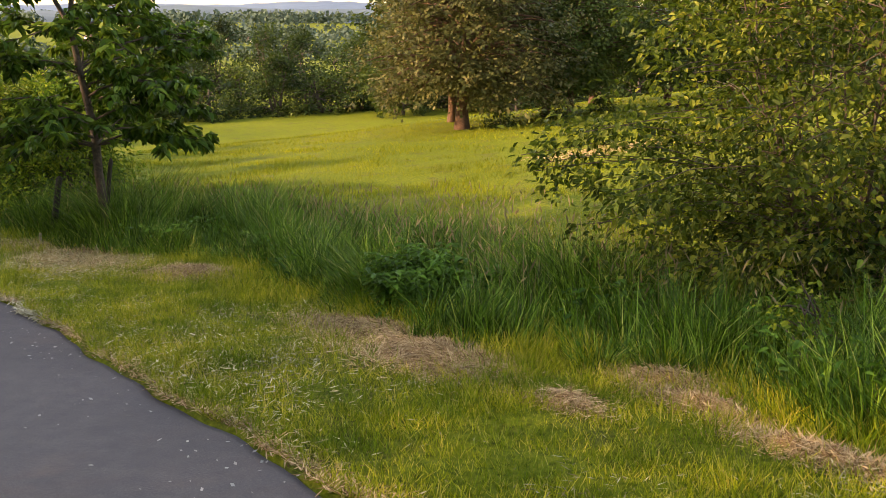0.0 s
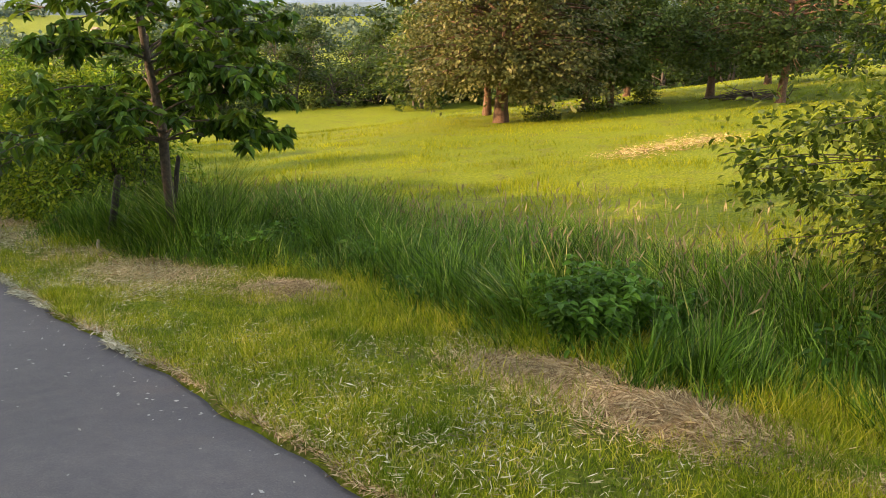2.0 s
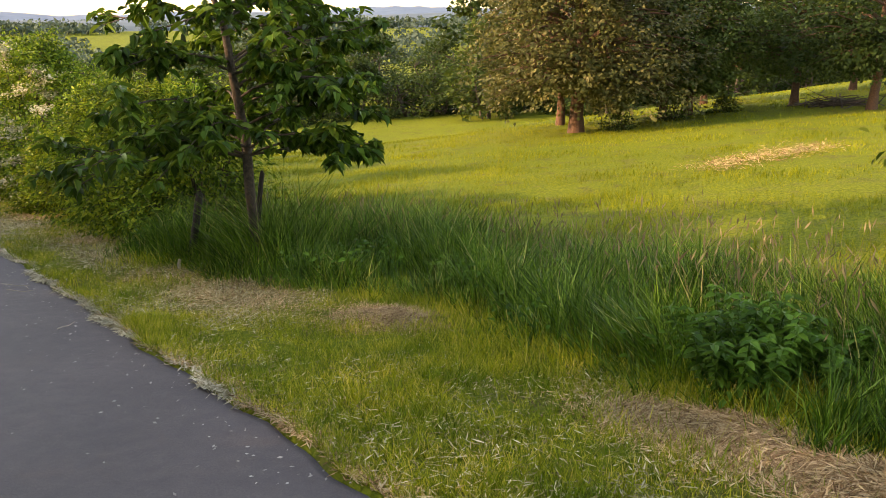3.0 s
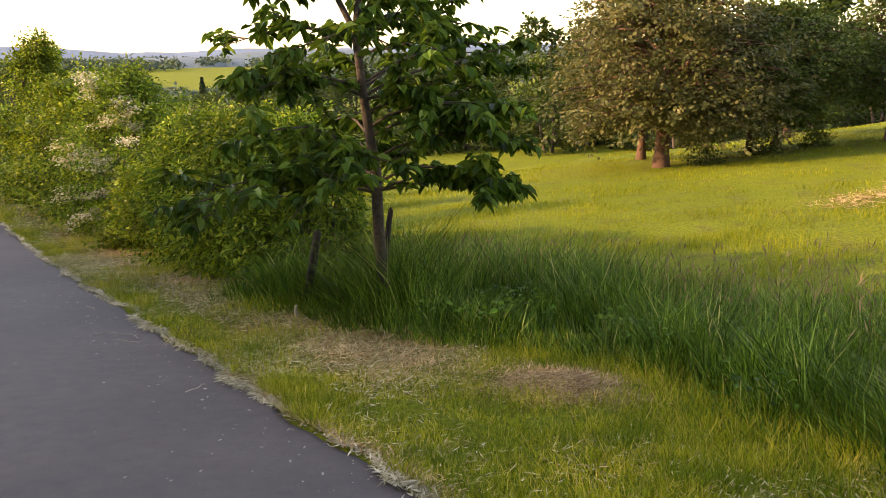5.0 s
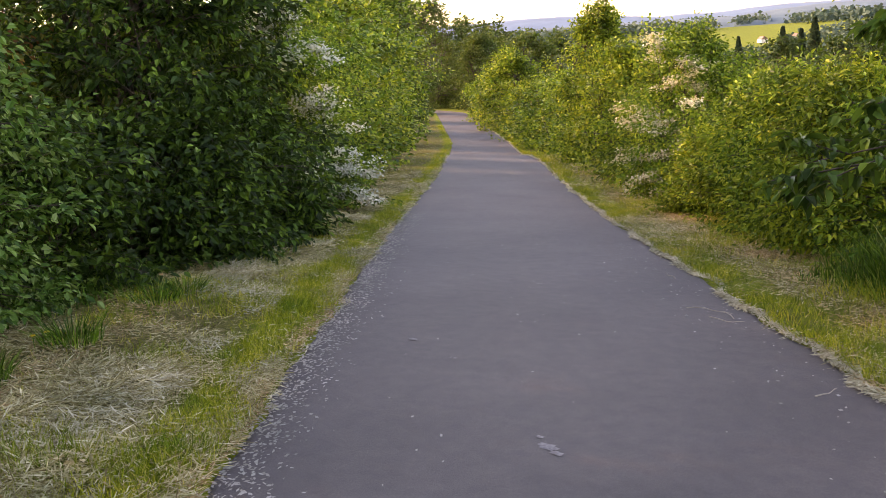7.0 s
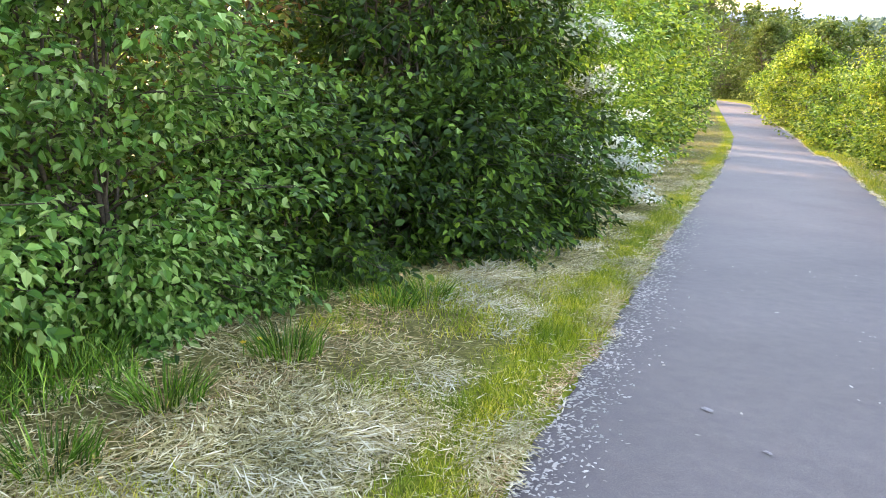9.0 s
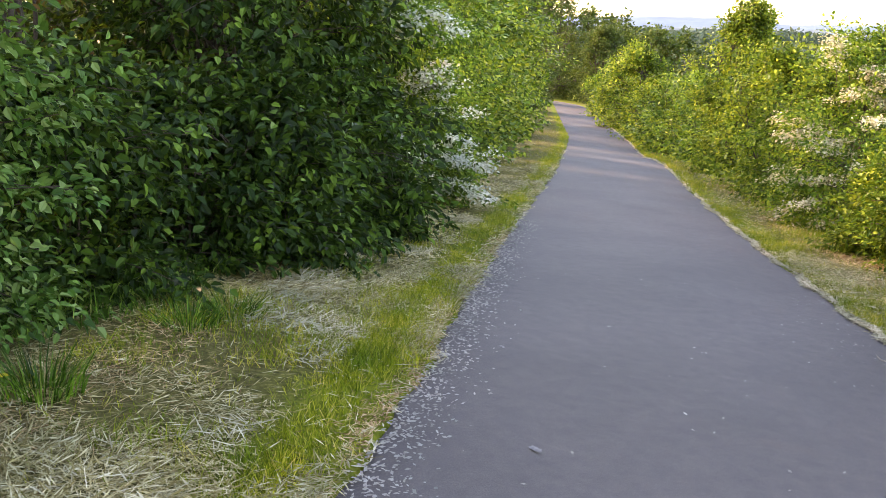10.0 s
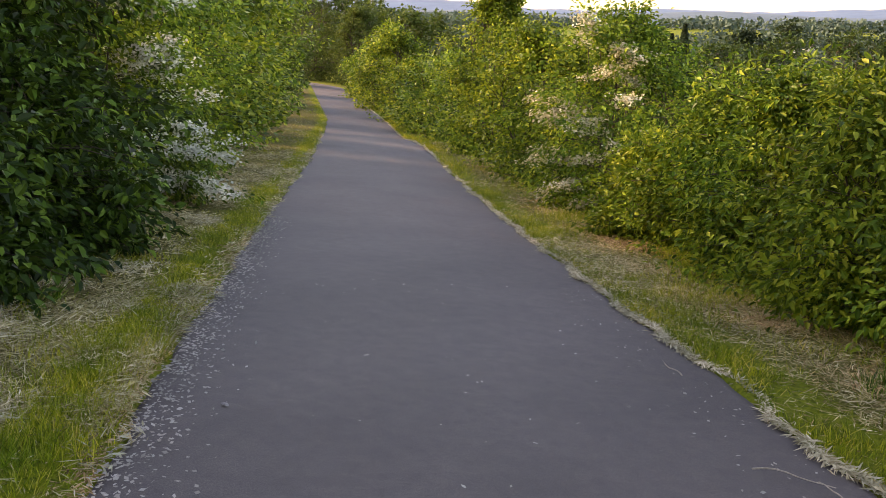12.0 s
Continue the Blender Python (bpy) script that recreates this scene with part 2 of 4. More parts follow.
def holder(name, at, label, category, group=""):
    ob = new(name)
    ob.location = at
    ob.empty_display_size = 0.2
    return tagged(ob, label, category, group)


def leaf_arrays(base, along, normal, length, width, fold=0.18, droop=0.15):
    """Six-cornered leaves folded at the midrib: corners and quads."""
    along = unit(along)
    side = unit(np.cross(along, normal))
    up = np.cross(side, along)
    length, width = np.asarray(length)[:, None], np.asarray(width)[:, None]
    lift = up * width * fold
    c = [base,
         base + along * length * 0.32 + side * width * 0.5 + lift,
         base + along * length * 0.70 + side * width * 0.38 + lift * 0.8 - up * length * droop * 0.4,
         base + along * length - up * length * droop,
         base + along * length * 0.70 - side * width * 0.38 + lift * 0.8 - up * length * droop * 0.4,
         base + along * length * 0.32 - side * width * 0.5 + lift]
    v = np.stack(c, 1)
    k = (np.arange(len(base)) * 6)[:, None]
    q = np.concatenate([k + np.array([[0, 1, 2, 3]]), k + np.array([[0, 3, 4, 5]])], 1).reshape(-1, 4)
    return v.reshape(-1, 3), q


def small_leaf_arrays(base, along, normal, length, width):
    along = unit(along)
    side = unit(np.cross(along, normal))
    length, width = np.asarray(length)[:, None], np.asarray(width)[:, None]
    v = np.stack([base, base + along * length * 0.5 + side * width * 0.5, base + along * length, base + along * length * 0.5 - side * width * 0.5], 1)
    q = np.arange(len(base) * 4).reshape(-1, 4)
    return v.reshape(-1, 3), q


def blade_arrays(root, lean, height, width, turn, tall=True):
    """Grass blades that taper and bend over by lean (metres, in x and y)."""
    n = len(root)
    side = np.stack([np.cos(turn), np.sin(turn), 0 * turn], -1) * np.asarray(width)[:, None]
    up = np.zeros((n, 3))
    up[:, 2] = height
    over = np.zeros((n, 3))
    over[:, :2] = lean
    if tall:
        mid = root + up * 0.55 + over * 0.28
        tip = root + up * 0.97 + over
        v = np.stack([root - side / 2, root + side / 2, mid + side * 0.4, mid - side * 0.4, tip + side * 0.06, tip - side * 0.06], 1)
        k = (np.arange(n) * 6)[:, None]
        q = np.concatenate([k + np.array([[0, 1, 2, 3]]), k + np.array([[3, 2, 4, 5]])], 1).reshape(-1, 4)
    else:
        tip = root + up + over
        v = np.stack([root - side / 2, root + side / 2, tip + side * 0.12, tip - side * 0.12], 1)
        q = np.arange(n * 4).reshape(-1, 4)
    return v.reshape(-1, 3), q


class Tubes:
    """Collects tapered tubes into one mesh."""

    def __init__(self):
        self.v, self.q, self.count = [], [], 0

    def add(self, points, radii, sides=6):
        p, r = np.asarray(points, float), np.asarray(radii, float)
        t = unit(np.gradient(p, axis=0))
        ref = np.where(np.abs(t[:, 2:3]) > 0.9, np.array([[1.0, 0, 0]]), np.array([[0, 0, 1.0]]))
        a = unit(np.cross(t, ref))
        b = np.cross(t, a)
        ang = np.arange(sides) / sides * 2 * np.pi
        ring = p[:, None] + r[:, None, None] * (np.cos(ang)[None, :, None] * a[:, None] + np.sin(ang)[None, :, None] * b[:, None])
        m = len(p)
        i, j = np.meshgrid(np.arange(m - 1), np.arange(sides), indexing="ij")
        k, k2 = i * sides + j, i * sides + (j + 1) % sides
        q = np.stack([k, k2, k2 + sides, k + sides], -1).reshape(-1, 4) + self.count
        self.v.append(ring.reshape(-1, 3))
        self.q.append(q)
        self.count += m * sides

    def mesh(self, name, material):
        return quads_mesh(name, np.concatenate(self.v), np.concatenate(self.q), material, True)


def bent(rng, a, b, wobble, steps=6):
    a, b = np.asarray(a, float), np.asarray(b, float)
    k = np.linspace(0, 1, steps)[:, None]
    p = a + (b - a) * k
    off = rng.normal(size=(steps, 3)) * wobble
    off[0] = 0
    return p + np.cumsum(off, 0) * 0.5


def woody(name, at, label, category, seed, height, radius, leaf, leaf_len, leaves, branches=90, stems=5, low=0.12, depth=0.55,
          flat=1.0, bark=TWIG, trunk=0.0, trunk_r=0.03, big=True, flowers=0, flower_side=None, lean=(0, 0), droop=0.1, spread=0.32, group="", top=0.75, uneven=0.3, shoots=0,
          leaf_wide=0.6, spray=0.12, bloom=None):
    """A shrub or tree: stems or a trunk, boughs that reach to an uneven outline, and leaves along the boughs' outer part."""
    rng = np.random.default_rng(seed)
    ob = holder(name, at, label, category, group)
    # outline: an ellipsoid with lobes; boughs go from the stems to it
    u = rng.uniform(-1, 1, branches)
    az = rng.uniform(0, 2 * np.pi, branches)
    zc = low * height + (height - low * height) * (0.5 + 0.5 * np.sin(u * np.pi / 2 * 0.98))
    rel = (zc - low * height) / (height * (1 - low))
    prof = np.sqrt(np.clip(1 - ((rel - (1 - top)) / np.where(rel > 1 - top, top, (1 - top) * 1.5)) ** 2, 0.02, 1))
    lobe = 1 + uneven * (np.sin(3 * az + seed) * np.cos(4.0 * rel + seed * 1.7) + 0.5 * rng.normal(size=branches) * 0.8)
    rad = radius * prof * np.clip(lobe, 0.45, 1.5)
    tip = np.stack([np.cos(az) * rad, np.sin(az) * rad * flat, zc * (1 + 0.06 * rng.normal(size=branches))], -1)
    tip[:, 0] += lean[0] * rel
    tip[:, 1] += lean[1] * rel
    wood = Tubes()
    if trunk:
        top_at = np.array([lean[0] * 0.8, lean[1] * 0.8, height * 0.88])
        axis = bent(rng, (0, 0, -0.1), top_at, 0.035 * height / 4, 9)
        wood.add(axis, np.linspace(trunk_r, trunk_r * 0.25, 9) * np.r_[1.25, np.ones(8)], 9)
        lines = [axis]
    else:
        lines = []
        for i in range(stems):
            a = rng.uniform(0, 2 * np.pi)
            r0, r1 = radius * 0.18 * rng.uniform(0.2, 1), radius * rng.uniform(0.25, 0.6)
            line = bent(rng, (np.cos(a) * r0, np.sin(a) * r0 * flat, -0.1), (np.cos(a) * r1 + lean[0] * 0.6, np.sin(a) * r1 * flat + lean[1] * 0.6, height * rng.uniform(0.6, 0.85)), 0.05 * height / 3, 8)
            wood.add(line, np.linspace(trunk_r, trunk_r * 0.3, 8), 6)
            lines.append(line)
    bases, dirs, boughs = [], [], []
    per = max(1, leaves // branches)
    for i in range(branches):
        line = lines[rng.integers(len(lines))]
        h = tip[i, 2]
        want = h - rng.uniform(0.15, 0.5) * np.linalg.norm(tip[i, :2]) * (0.8 if trunk else 1.2)
        lowest = trunk if trunk else 0.08 * height
        j = int(np.argmin(np.abs(line[:, 2] - max(want, lowest))))
        a = line[j]
        b = tip[i].copy()
        b[2] -= droop * np.linalg.norm((b - a)[:2])
        path = bent(rng, a, b, 0.03 * radius, 6)
        path[:, 2] += 0.12 * np.linalg.norm(b - a) * np.sin(np.linspace(0, np.pi, 6))
        wood.add(path, np.linspace(max(0.006, trunk_r * 0.32), 0.003, 6), 4)
        boughs.append(path)
        # sprays of leaves round points of the bough
        sprays = 7
        k = 1 - depth * np.r_[0.0, rng.random(sprays - 1) ** 1.2]
        f = k * 5
        lo = np.minimum(f.astype(int), 4)
        heart = path[lo] + (path[lo + 1] - path[lo]) * (f - lo)[:, None] + rng.normal(size=(sprays, 3)) * spread * radius * 0.34
        which = rng.integers(0, sprays, per)
        off = rng.normal(size=(per, 3)) * spray * (0.5 + 0.25 * radius) * np.array([1, 1, 0.62])
        bases.append(heart[which] + off)
        dirs.append(unit(path[5] - path[2])[None] * 0.6 + unit(off) * 0.9)
    base, along = np.concatenate(bases), np.concatenate(dirs)
    if shoots:
        sa = rng.uniform(0, 2 * np.pi, shoots)
        for i in range(shoots):
            r0 = radius * rng.uniform(0.05, 0.45)
            foot = np.array([np.cos(sa[i]) * r0 + lean[0], np.sin(sa[i]) * r0 + lean[1], height * 0.8])
            end = foot + np.array([np.cos(sa[i]) * 0.15, np.sin(sa[i]) * 0.15, height * rng.uniform(0.18, 0.34)])
            wood.add(bent(rng, foot, end, 0.01, 4), np.linspace(0.008, 0.003, 4), 4)
            m = max(10, leaves // 400)
            kk = rng.random((m, 1))
            base = np.concatenate([base, foot + (end - foot) * kk + rng.normal(size=(m, 3)) * 0.045])
            along = np.concatenate([along, rng.normal(size=(m, 3)) + np.array([0, 0, 0.6])])
    n = len(base)
    base[:, 2] = np.maximum(base[:, 2], 0.04 + 0.05 * rng.random(n))
    along = along + rng.normal(size=(n, 3)) * 0.45
    along[:, 2] -= droop * 3.0
    normal = np.stack([rng.normal(size=n) * 0.55, rng.normal(size=n) * 0.55, np.ones(n)], -1) + unit(base * np.array([1, 1, 0.0])) * 0.35
    size = leaf_len * rng.uniform(0.6, 1.25, n)
    if big:
        v, q = leaf_arrays(base, along, normal, size, size * leaf_wide, droop=0.12 + droop)
    else:
        v, q = small_leaf_arrays(base, along, normal, size, size * (leaf_wide + 0.1))
    part("trunk" if trunk else "wood", wood.mesh("wood", bark), ob)
    part("crown", quads_mesh("crown", v, q, leaf), ob)
    if flowers:
        # flat clusters of small white flowers in runs along the outer boughs
        runs = max(8, flowers // 22)
        pick = rng.integers(0, branches, runs * 4)
        if flower_side is not None:
            pick = pick[tip[pick][:, :2] @ np.array(flower_side) > 0.25 * radius]
        pick = pick[:runs]
        k = rng.uniform(0.62, 1.04, (len(pick), 22, 1))
        ends = np.array([boughs[i] for i in pick])
        c = (ends[:, 2][:, None] + (ends[:, 5] - ends[:, 2])[:, None] * ((k - 0.4) / 0.6)).reshape(-1, 3) + rng.normal(size=(len(pick) * 22, 3)) * np.array([0.07, 0.07, 0.035])
        c[:, 2] += 0.05
        m = 13
        fb = np.repeat(c, m, 0) + rng.normal(size=(len(c) * m, 3)) * np.array([0.075, 0.075, 0.03])
        fa = rng.normal(size=fb.shape) * np.array([1, 1, 0.4])
        fn = rng.normal(size=fb.shape) * 0.5 + np.array([0, 0, 1.0])
        fs = rng.uniform(0.03, 0.055, len(fb))
        v, q = small_leaf_arrays(fb, fa, fn, fs, fs)
        part("blossom", quads_mesh("blossom", v, q, bloom or BLOSSOM), ob, "fading cream blossom" if bloom else "clusters of small white blossom")
    return ob


# ---- ground and road ----
# patches of old hay: s, n, half lengths along both, strength
HAY = [(8.33, 3.58, 0.40, 0.32, 1.0), (5.15, 3.45, 0.55, 0.32, 1.0), (4.45, 3.40, 0.55, 0.30, 0.9), (3.15, 4.05, 0.28, 0.2, 0.5), (2.72, 3.74, 0.3, 0.12, 0.55), (2.0, 3.52, 0.4, 0.12, 0.5), (3.25, 3.28, 0.22, 0.12, 0.4)]


def hay_at(s, n):
    out = np.zeros(np.shape(s))
    for a, b, ra, rb, k in HAY:
        out = np.maximum(out, k * np.exp(-(((s - a) / ra) ** 2 + ((n - b) / rb) ** 2) ** 1.5))
    return out


def spaced(*runs):
    out = []
    for a, b, step in runs:
        out += list(np.arange(a, b, step))
    return np.array(out + [runs[-1][1]])


def build_ground():
    ss = spaced((-4500, -500, 400), (-500, -60, 40), (-60, -6, 2.0), (-6, 30, 0.25), (30, 130, 1.0), (130, 500, 12), (500, 1500, 60), (1500, 4500, 250))
    nn = np.concatenate([spaced((-4500, -500, 400), (-500, -60, 40), (-60, -8, 2.0), (-8, -1.9, 0.2)), [-1.72, -1.66, -1.60], spaced((-1.3, 1.31, 0.65)), [1.60, 1.66, 1.72],
                         spaced((1.9, 12, 0.2), (12, 60, 0.8), (60, 140, 2.5), (140, 500, 12), (500, 1500, 60), (1500, 4500, 250))])
    S, N = np.meshgrid(ss, nn, indexing="ij")
    near = np.abs(N) < 3
    wave = np.where(near, edge_wave(S, np.where(N > 0, 1.0, 4.0)), 0) * (np.abs(N) > 1.5)
    NN = N + wave + middle(S) * (1 - smooth(60, 300, np.abs(N)))
    P = place(S, NN)
    P[..., 2] += np.where(np.abs(N) < 1.63, -0.08, 0.012 + 0.02 * smooth(1.66, 2.2, np.abs(N)))
    rng = np.random.default_rng(4)
    P[..., 2] += np.where((np.abs(N) > 1.8) & (np.abs(N) < 14), rng.normal(size=S.shape) * 0.012, 0)
    a, b = S.shape
    i, j = np.meshgrid(np.arange(a - 1), np.arange(b - 1), indexing="ij")
    k = i * b + j
    q = np.stack([k, k + b, k + b + 1, k + 1], -1)
    me = quads_mesh("ground", P, q[..., ::-1], SOIL, True)
    hay = np.maximum(0.75 * ((N < -1.7) & (N > -4.5) & (S > 2)) * smooth(-1.95, -2.3, N), 0.55 * smooth(8.5, 10.5, S) * ((N > 2.1) & (N < 3.6)))
    hay = np.maximum(hay, hay_at(S, NN))
    me.attributes.new("cut_hay", "FLOAT", "POINT").data.foreach_set("value", hay.astype(np.float32).ravel())
    ob = new("ground", me)
    tagged(ob, "grassy ground with mown verges and a sloping meadow", "ground", kind="structure")


def build_road():
    ss = spaced((-30, -6, 1.0), (-6, 30, 0.12), (30, 134, 0.8))
    kk = np.array([-1.0, -0.985, -0.96, -0.6, -0.2, 0.2, 0.6, 0.96, 0.985, 1.0])
    S, K = np.meshgrid(ss, kk, indexing="ij")
    wave = np.where(np.abs(K) > 0.9, edge_wave(S, np.where(K > 0, 1.0, 4.0)) * 0.8, 0)
    N = K * HALF + middle(S) + wave
    P = place(S, N, 0.0)
    P[..., 2] += 0.012 * (1 - K ** 2) + np.where(np.abs(K) > 0.99, -0.07, 0)
    a, b = S.shape
    i, j = np.meshgrid(np.arange(a - 1), np.arange(b - 1), indexing="ij")
    k = i * b + j
    q = np.stack([k, k + 1, k + b + 1, k + b], -1)
    ob = new("road", quads_mesh("road", P, q, ASPHALT, True))
    tagged(ob, "narrow grey asphalt path with ragged edges", "road", kind="structure")


build_ground()
build_road()


# ---- grass, hay and litter on the verges ----
def stuff(name, v, q, material, label, category):
    ob = new(name, quads_mesh(name, v, q, material))
    return tagged(ob, label, category, kind="stuff")


def patchy(s, n, scale, seed):
    """Cheap smooth noise of about -1 to 1 in the plan."""
    r = np.random.default_rng(seed)
    out = 0
    for i in range(6):
        a, f, ph = r.uniform(0, 2 * np.pi), scale * r.uniform(0.6, 2.2), r.uniform(0, 6.3)
        out = out + np.sin((np.cos(a) * s + np.sin(a) * n) * f + ph)
    return out / 2.6


def grass_front(s):
    """Where the tall grass begins, right of the road."""
    s = np.asarray(s, float)
    return 3.72 + 0.14 * np.sin(0.8 * s + 0.5) + 0.16 * np.sin(2.3 * s) + 0.25 * smooth(4.6, 3.8, s) + 0.35 * smooth(-2, -6, s) + 0.34 * np.exp(-((s - 8.2) / 1.1) ** 2) - 0.45 * smooth(9.6, 10.8, s)


def build_verges():
    rng = np.random.default_rng(11)
    # mown grass, both sides
    vs, qs, count = [], [], 0
    for side, s0, s1, wide, many in ((1, -1.0, 9.5, 2.6, 170000), (1, 9.5, 26.0, 2.2, 60000), (1, 26, 60, 2.2, 22000), (-1, 6.0, 16.0, 1.7, 85000), (-1, 16.0, 34.0, 1.5, 32000), (-1, 34, 75, 1.4, 16000)):
        s = rng.uniform(s0, s1, many)
        w = rng.random(many) ** 1.15 * wide
        n = middle(s) + side * (HALF + 0.02 + w) + edge_wave(s, 1.0 if side > 0 else 4.0) * (w < 0.5)
        green = patchy(s, n, 2.2, 5) + 0.5 * patchy(s, n, 7.0, 6)
        if side < 0:
            strip = np.exp(-((w - 0.27) / 0.15) ** 2)
            keep = rng.random(many) < np.clip(0.10 + 0.25 * green + 0.95 * strip, 0.05, 1)
        else:
            keep = rng.random(many) < np.clip(0.85 + 0.25 * green - 1.0 * hay_at(s, n) - 0.62 * smooth(8.5, 10.5, s) * (w > 0.32 + 0.2 * green), 0.05, 1)
        s, n, green = s[keep], n[keep], green[keep]
        m = len(s)
        size = 1.0 if s0 < 20 else 1.7
        h = (0.045 + 0.035 * rng.random(m) + 0.03 * np.clip(green, 0, 1.5) + (0.10 * rng.random(m) * smooth(-1.0, 0.2, n - grass_front(s)) if side > 0 else 0)) * (1.1 if size > 1 else 1)
        lean = rng.normal(size=(m, 2)) * (h * 0.5)[:, None]
        v, q = blade_arrays(place(s, n, 0.005), lean, h, rng.uniform(0.0035, 0.008, m) * size, rng.uniform(0, 6.3, m), False)
        vs.append(v)
        qs.append(q + count)
        count += len(v)
    stuff("mown_grass", np.concatenate(vs), np.concatenate(qs), MOWN, "short mown yellowish green grass beside the path", "grass")
    # cut hay lying flat: pale swathes, along the road's edge and on the verges
    vs, qs, count = [], [], 0

    def straws(s, n, h, length, width):
        nonlocal count
        m = len(s)
        a = 2.5 * patchy(s, n, 2.6, 77) + rng.normal(size=m) * 1.1
        along = np.stack([np.cos(a), np.sin(a), rng.normal(size=m) * 0.22 - 0.03], -1)
        v, q = small_leaf_arrays(place(s, n, h), along, rng.normal(size=(m, 3)) * 0.35 + np.array([0, 0, 1.0]), length, width)
        vs.append(v)
        qs.append(q + count)
        count += len(v)

    for side, s0, s1, many in ((1, -2.0, 9.0, 46000), (1, 8.5, 20.0, 60000), (1, 20, 45, 20000), (-1, 6.5, 15.0, 150000), (-1, 15.0, 32.0, 60000), (-1, 32, 70, 12000)):
        s = rng.uniform(s0, s1, many)
        w = rng.uniform(0.0, 1.9 if side > 0 else 2.1, many)
        n = middle(s) + side * (HALF + w)
        lie = patchy(s, n, 1.7, 21) + 0.5 * patchy(s, n, 5.0, 22)
        if side < 0:
            keep = rng.random(many) < np.clip(0.7 + 0.5 * lie - 0.4 * smooth(1.1, 1.6, w) - 0.8 * np.exp(-((w - 0.27) / 0.14) ** 2), 0.05, 1)
        else:
            keep = rng.random(many) < np.clip(0.26 + 0.42 * lie + 0.85 * smooth(8.0, 10.5, s) * np.exp(-((w - 0.85) / 0.5) ** 2), 0.03, 1)
        s, n = s[keep], n[keep]
        m = len(s)
        wide = 1.0 if s0 < 15 else 1.8
        straws(s, n, 0.02 + 0.045 * rng.random(m) * (1 + 0.5 * np.clip(lie[keep], 0, 2)), rng.uniform(0.03, 0.11, m) * (0.75 if s0 < 8 and side > 0 else 1.1), rng.uniform(0.004, 0.008, m) * wide)
    stuff("cut_hay", np.concatenate(vs), np.concatenate(qs), STRAW, "pale dry cut grass lying on the verge", "hay")
    # the pale rim of straw on the asphalt's edge
    vs, qs, count = [], [], 0
    for side, many, s0, s1 in ((1, 19000, 7, 26), (1, 14000, 26, 70), (-1, 3500, 3, 40)):
        s = rng.uniform(s0, s1, many)
        clump = patchy(s, 0 * s, 5.0, 31)
        n = middle(s) + side * (HALF + rng.normal(size=many) * 0.020 - 0.004 - 0.03 * clump) + edge_wave(s, 1.0 if side > 0 else 4.0)
        keep = rng.random(many) < np.clip(0.7 + 0.5 * clump, 0.2, 1)
        m = int(keep.sum())
        straws(s[keep], n[keep], 0.014 + 0.02 * rng.random(m), rng.uniform(0.03, 0.09, m), rng.uniform(0.005, 0.010, m) * (2.0 if s0 > 20 else 1.25))
    stuff("straw_rim", np.concatenate(vs), np.concatenate(qs), PALE_STRAW, "bleached straw blown along the asphalt edge", "hay")
    # brown litter in the worn margin between asphalt and grass
    vs, qs, count = [], [], 0
    for side, many, s0, s1 in ((1, 17000, -1, 10), (-1, 9000, 6, 18)):
        s = rng.uniform(s0, s1, many)
        clump = patchy(s, 0 * s, 4.0, 33)
        n = middle(s) + side * (HALF + np.abs(rng.normal(size=many)) * 0.07 - 0.012 + 0.02 * clump) + edge_wave(s, 1.0 if side > 0 else 4.0)
        keep = rng.random(many) < np.clip(0.65 + 0.5 * clump, 0.15, 1)
        m = int(keep.sum())
        straws(s[keep], n[keep], 0.02 + 0.025 * rng.random(m), rng.uniform(0.02, 0.07, m), rng.uniform(0.004, 0.008, m))
    stuff("edge_litter", np.concatenate(vs), np.concatenate(qs), DRY, "reddish brown dry litter along the asphalt edge", "litter")
    # bleached swathes on the left verge
    vs, qs, count = [], [], 0
    many = 42000
    s = rng.uniform(6.0, 24.0, many)
    w = rng.uniform(0.45, 1.35, many)
    n = middle(s) - HALF - w
    keep = rng.random(many) < np.clip(0.9 * patchy(s, n, 1.9, 51) + 0.4 * patchy(s, n, 5.0, 52) - 0.1, 0.0, 0.9)
    m = int(keep.sum())
    straws(s[keep], n[keep], 0.04 + 0.05 * rng.random(m), rng.uniform(0.05, 0.16, m), rng.uniform(0.004, 0.008, m))
    stuff("bleached_hay", np.concatenate(vs), np.concatenate(qs), PALE_STRAW, "bleached cut grass in loose swathes on the verge", "hay")
    # brown heaps of older hay
    vs, qs, count = [], [], 0
    for a, b, ra, rb, k in HAY:
        m = int(11000 * k * ra * rb / 0.1) + 1200
        s = a + rng.normal(size=m) * ra * 0.62
        n = b + rng.normal(size=m) * rb * 0.62
        straws(s, n, 0.04 + 0.06 * rng.random(m) * np.exp(-(((s - a) / ra) ** 2 + ((n - b) / rb) ** 2)), rng.uniform(0.03, 0.11, m), rng.uniform(0.004, 0.008, m))
    m = 80000
    s = rng.uniform(8.5, 24, m)
    n = middle(s) + HALF + 1.12 + rng.normal(size=m) * 0.28
    keep = rng.random(m) < np.clip(0.45 + 0.6 * patchy(s, n, 1.8, 44), 0.05, 1)
    straws(s[keep], n[keep], 0.02 + 0.04 * rng.random(int(keep.sum())), rng.uniform(0.05, 0.14, int(keep.sum())), rng.uniform(0.003, 0.006, int(keep.sum())))
    m = 2000
    s, n = 13.2 + rng.normal(size=m) * 0.35, 15.9 + rng.uniform(-1.9, 1.9, m) + rng.normal(size=m) * 0.3
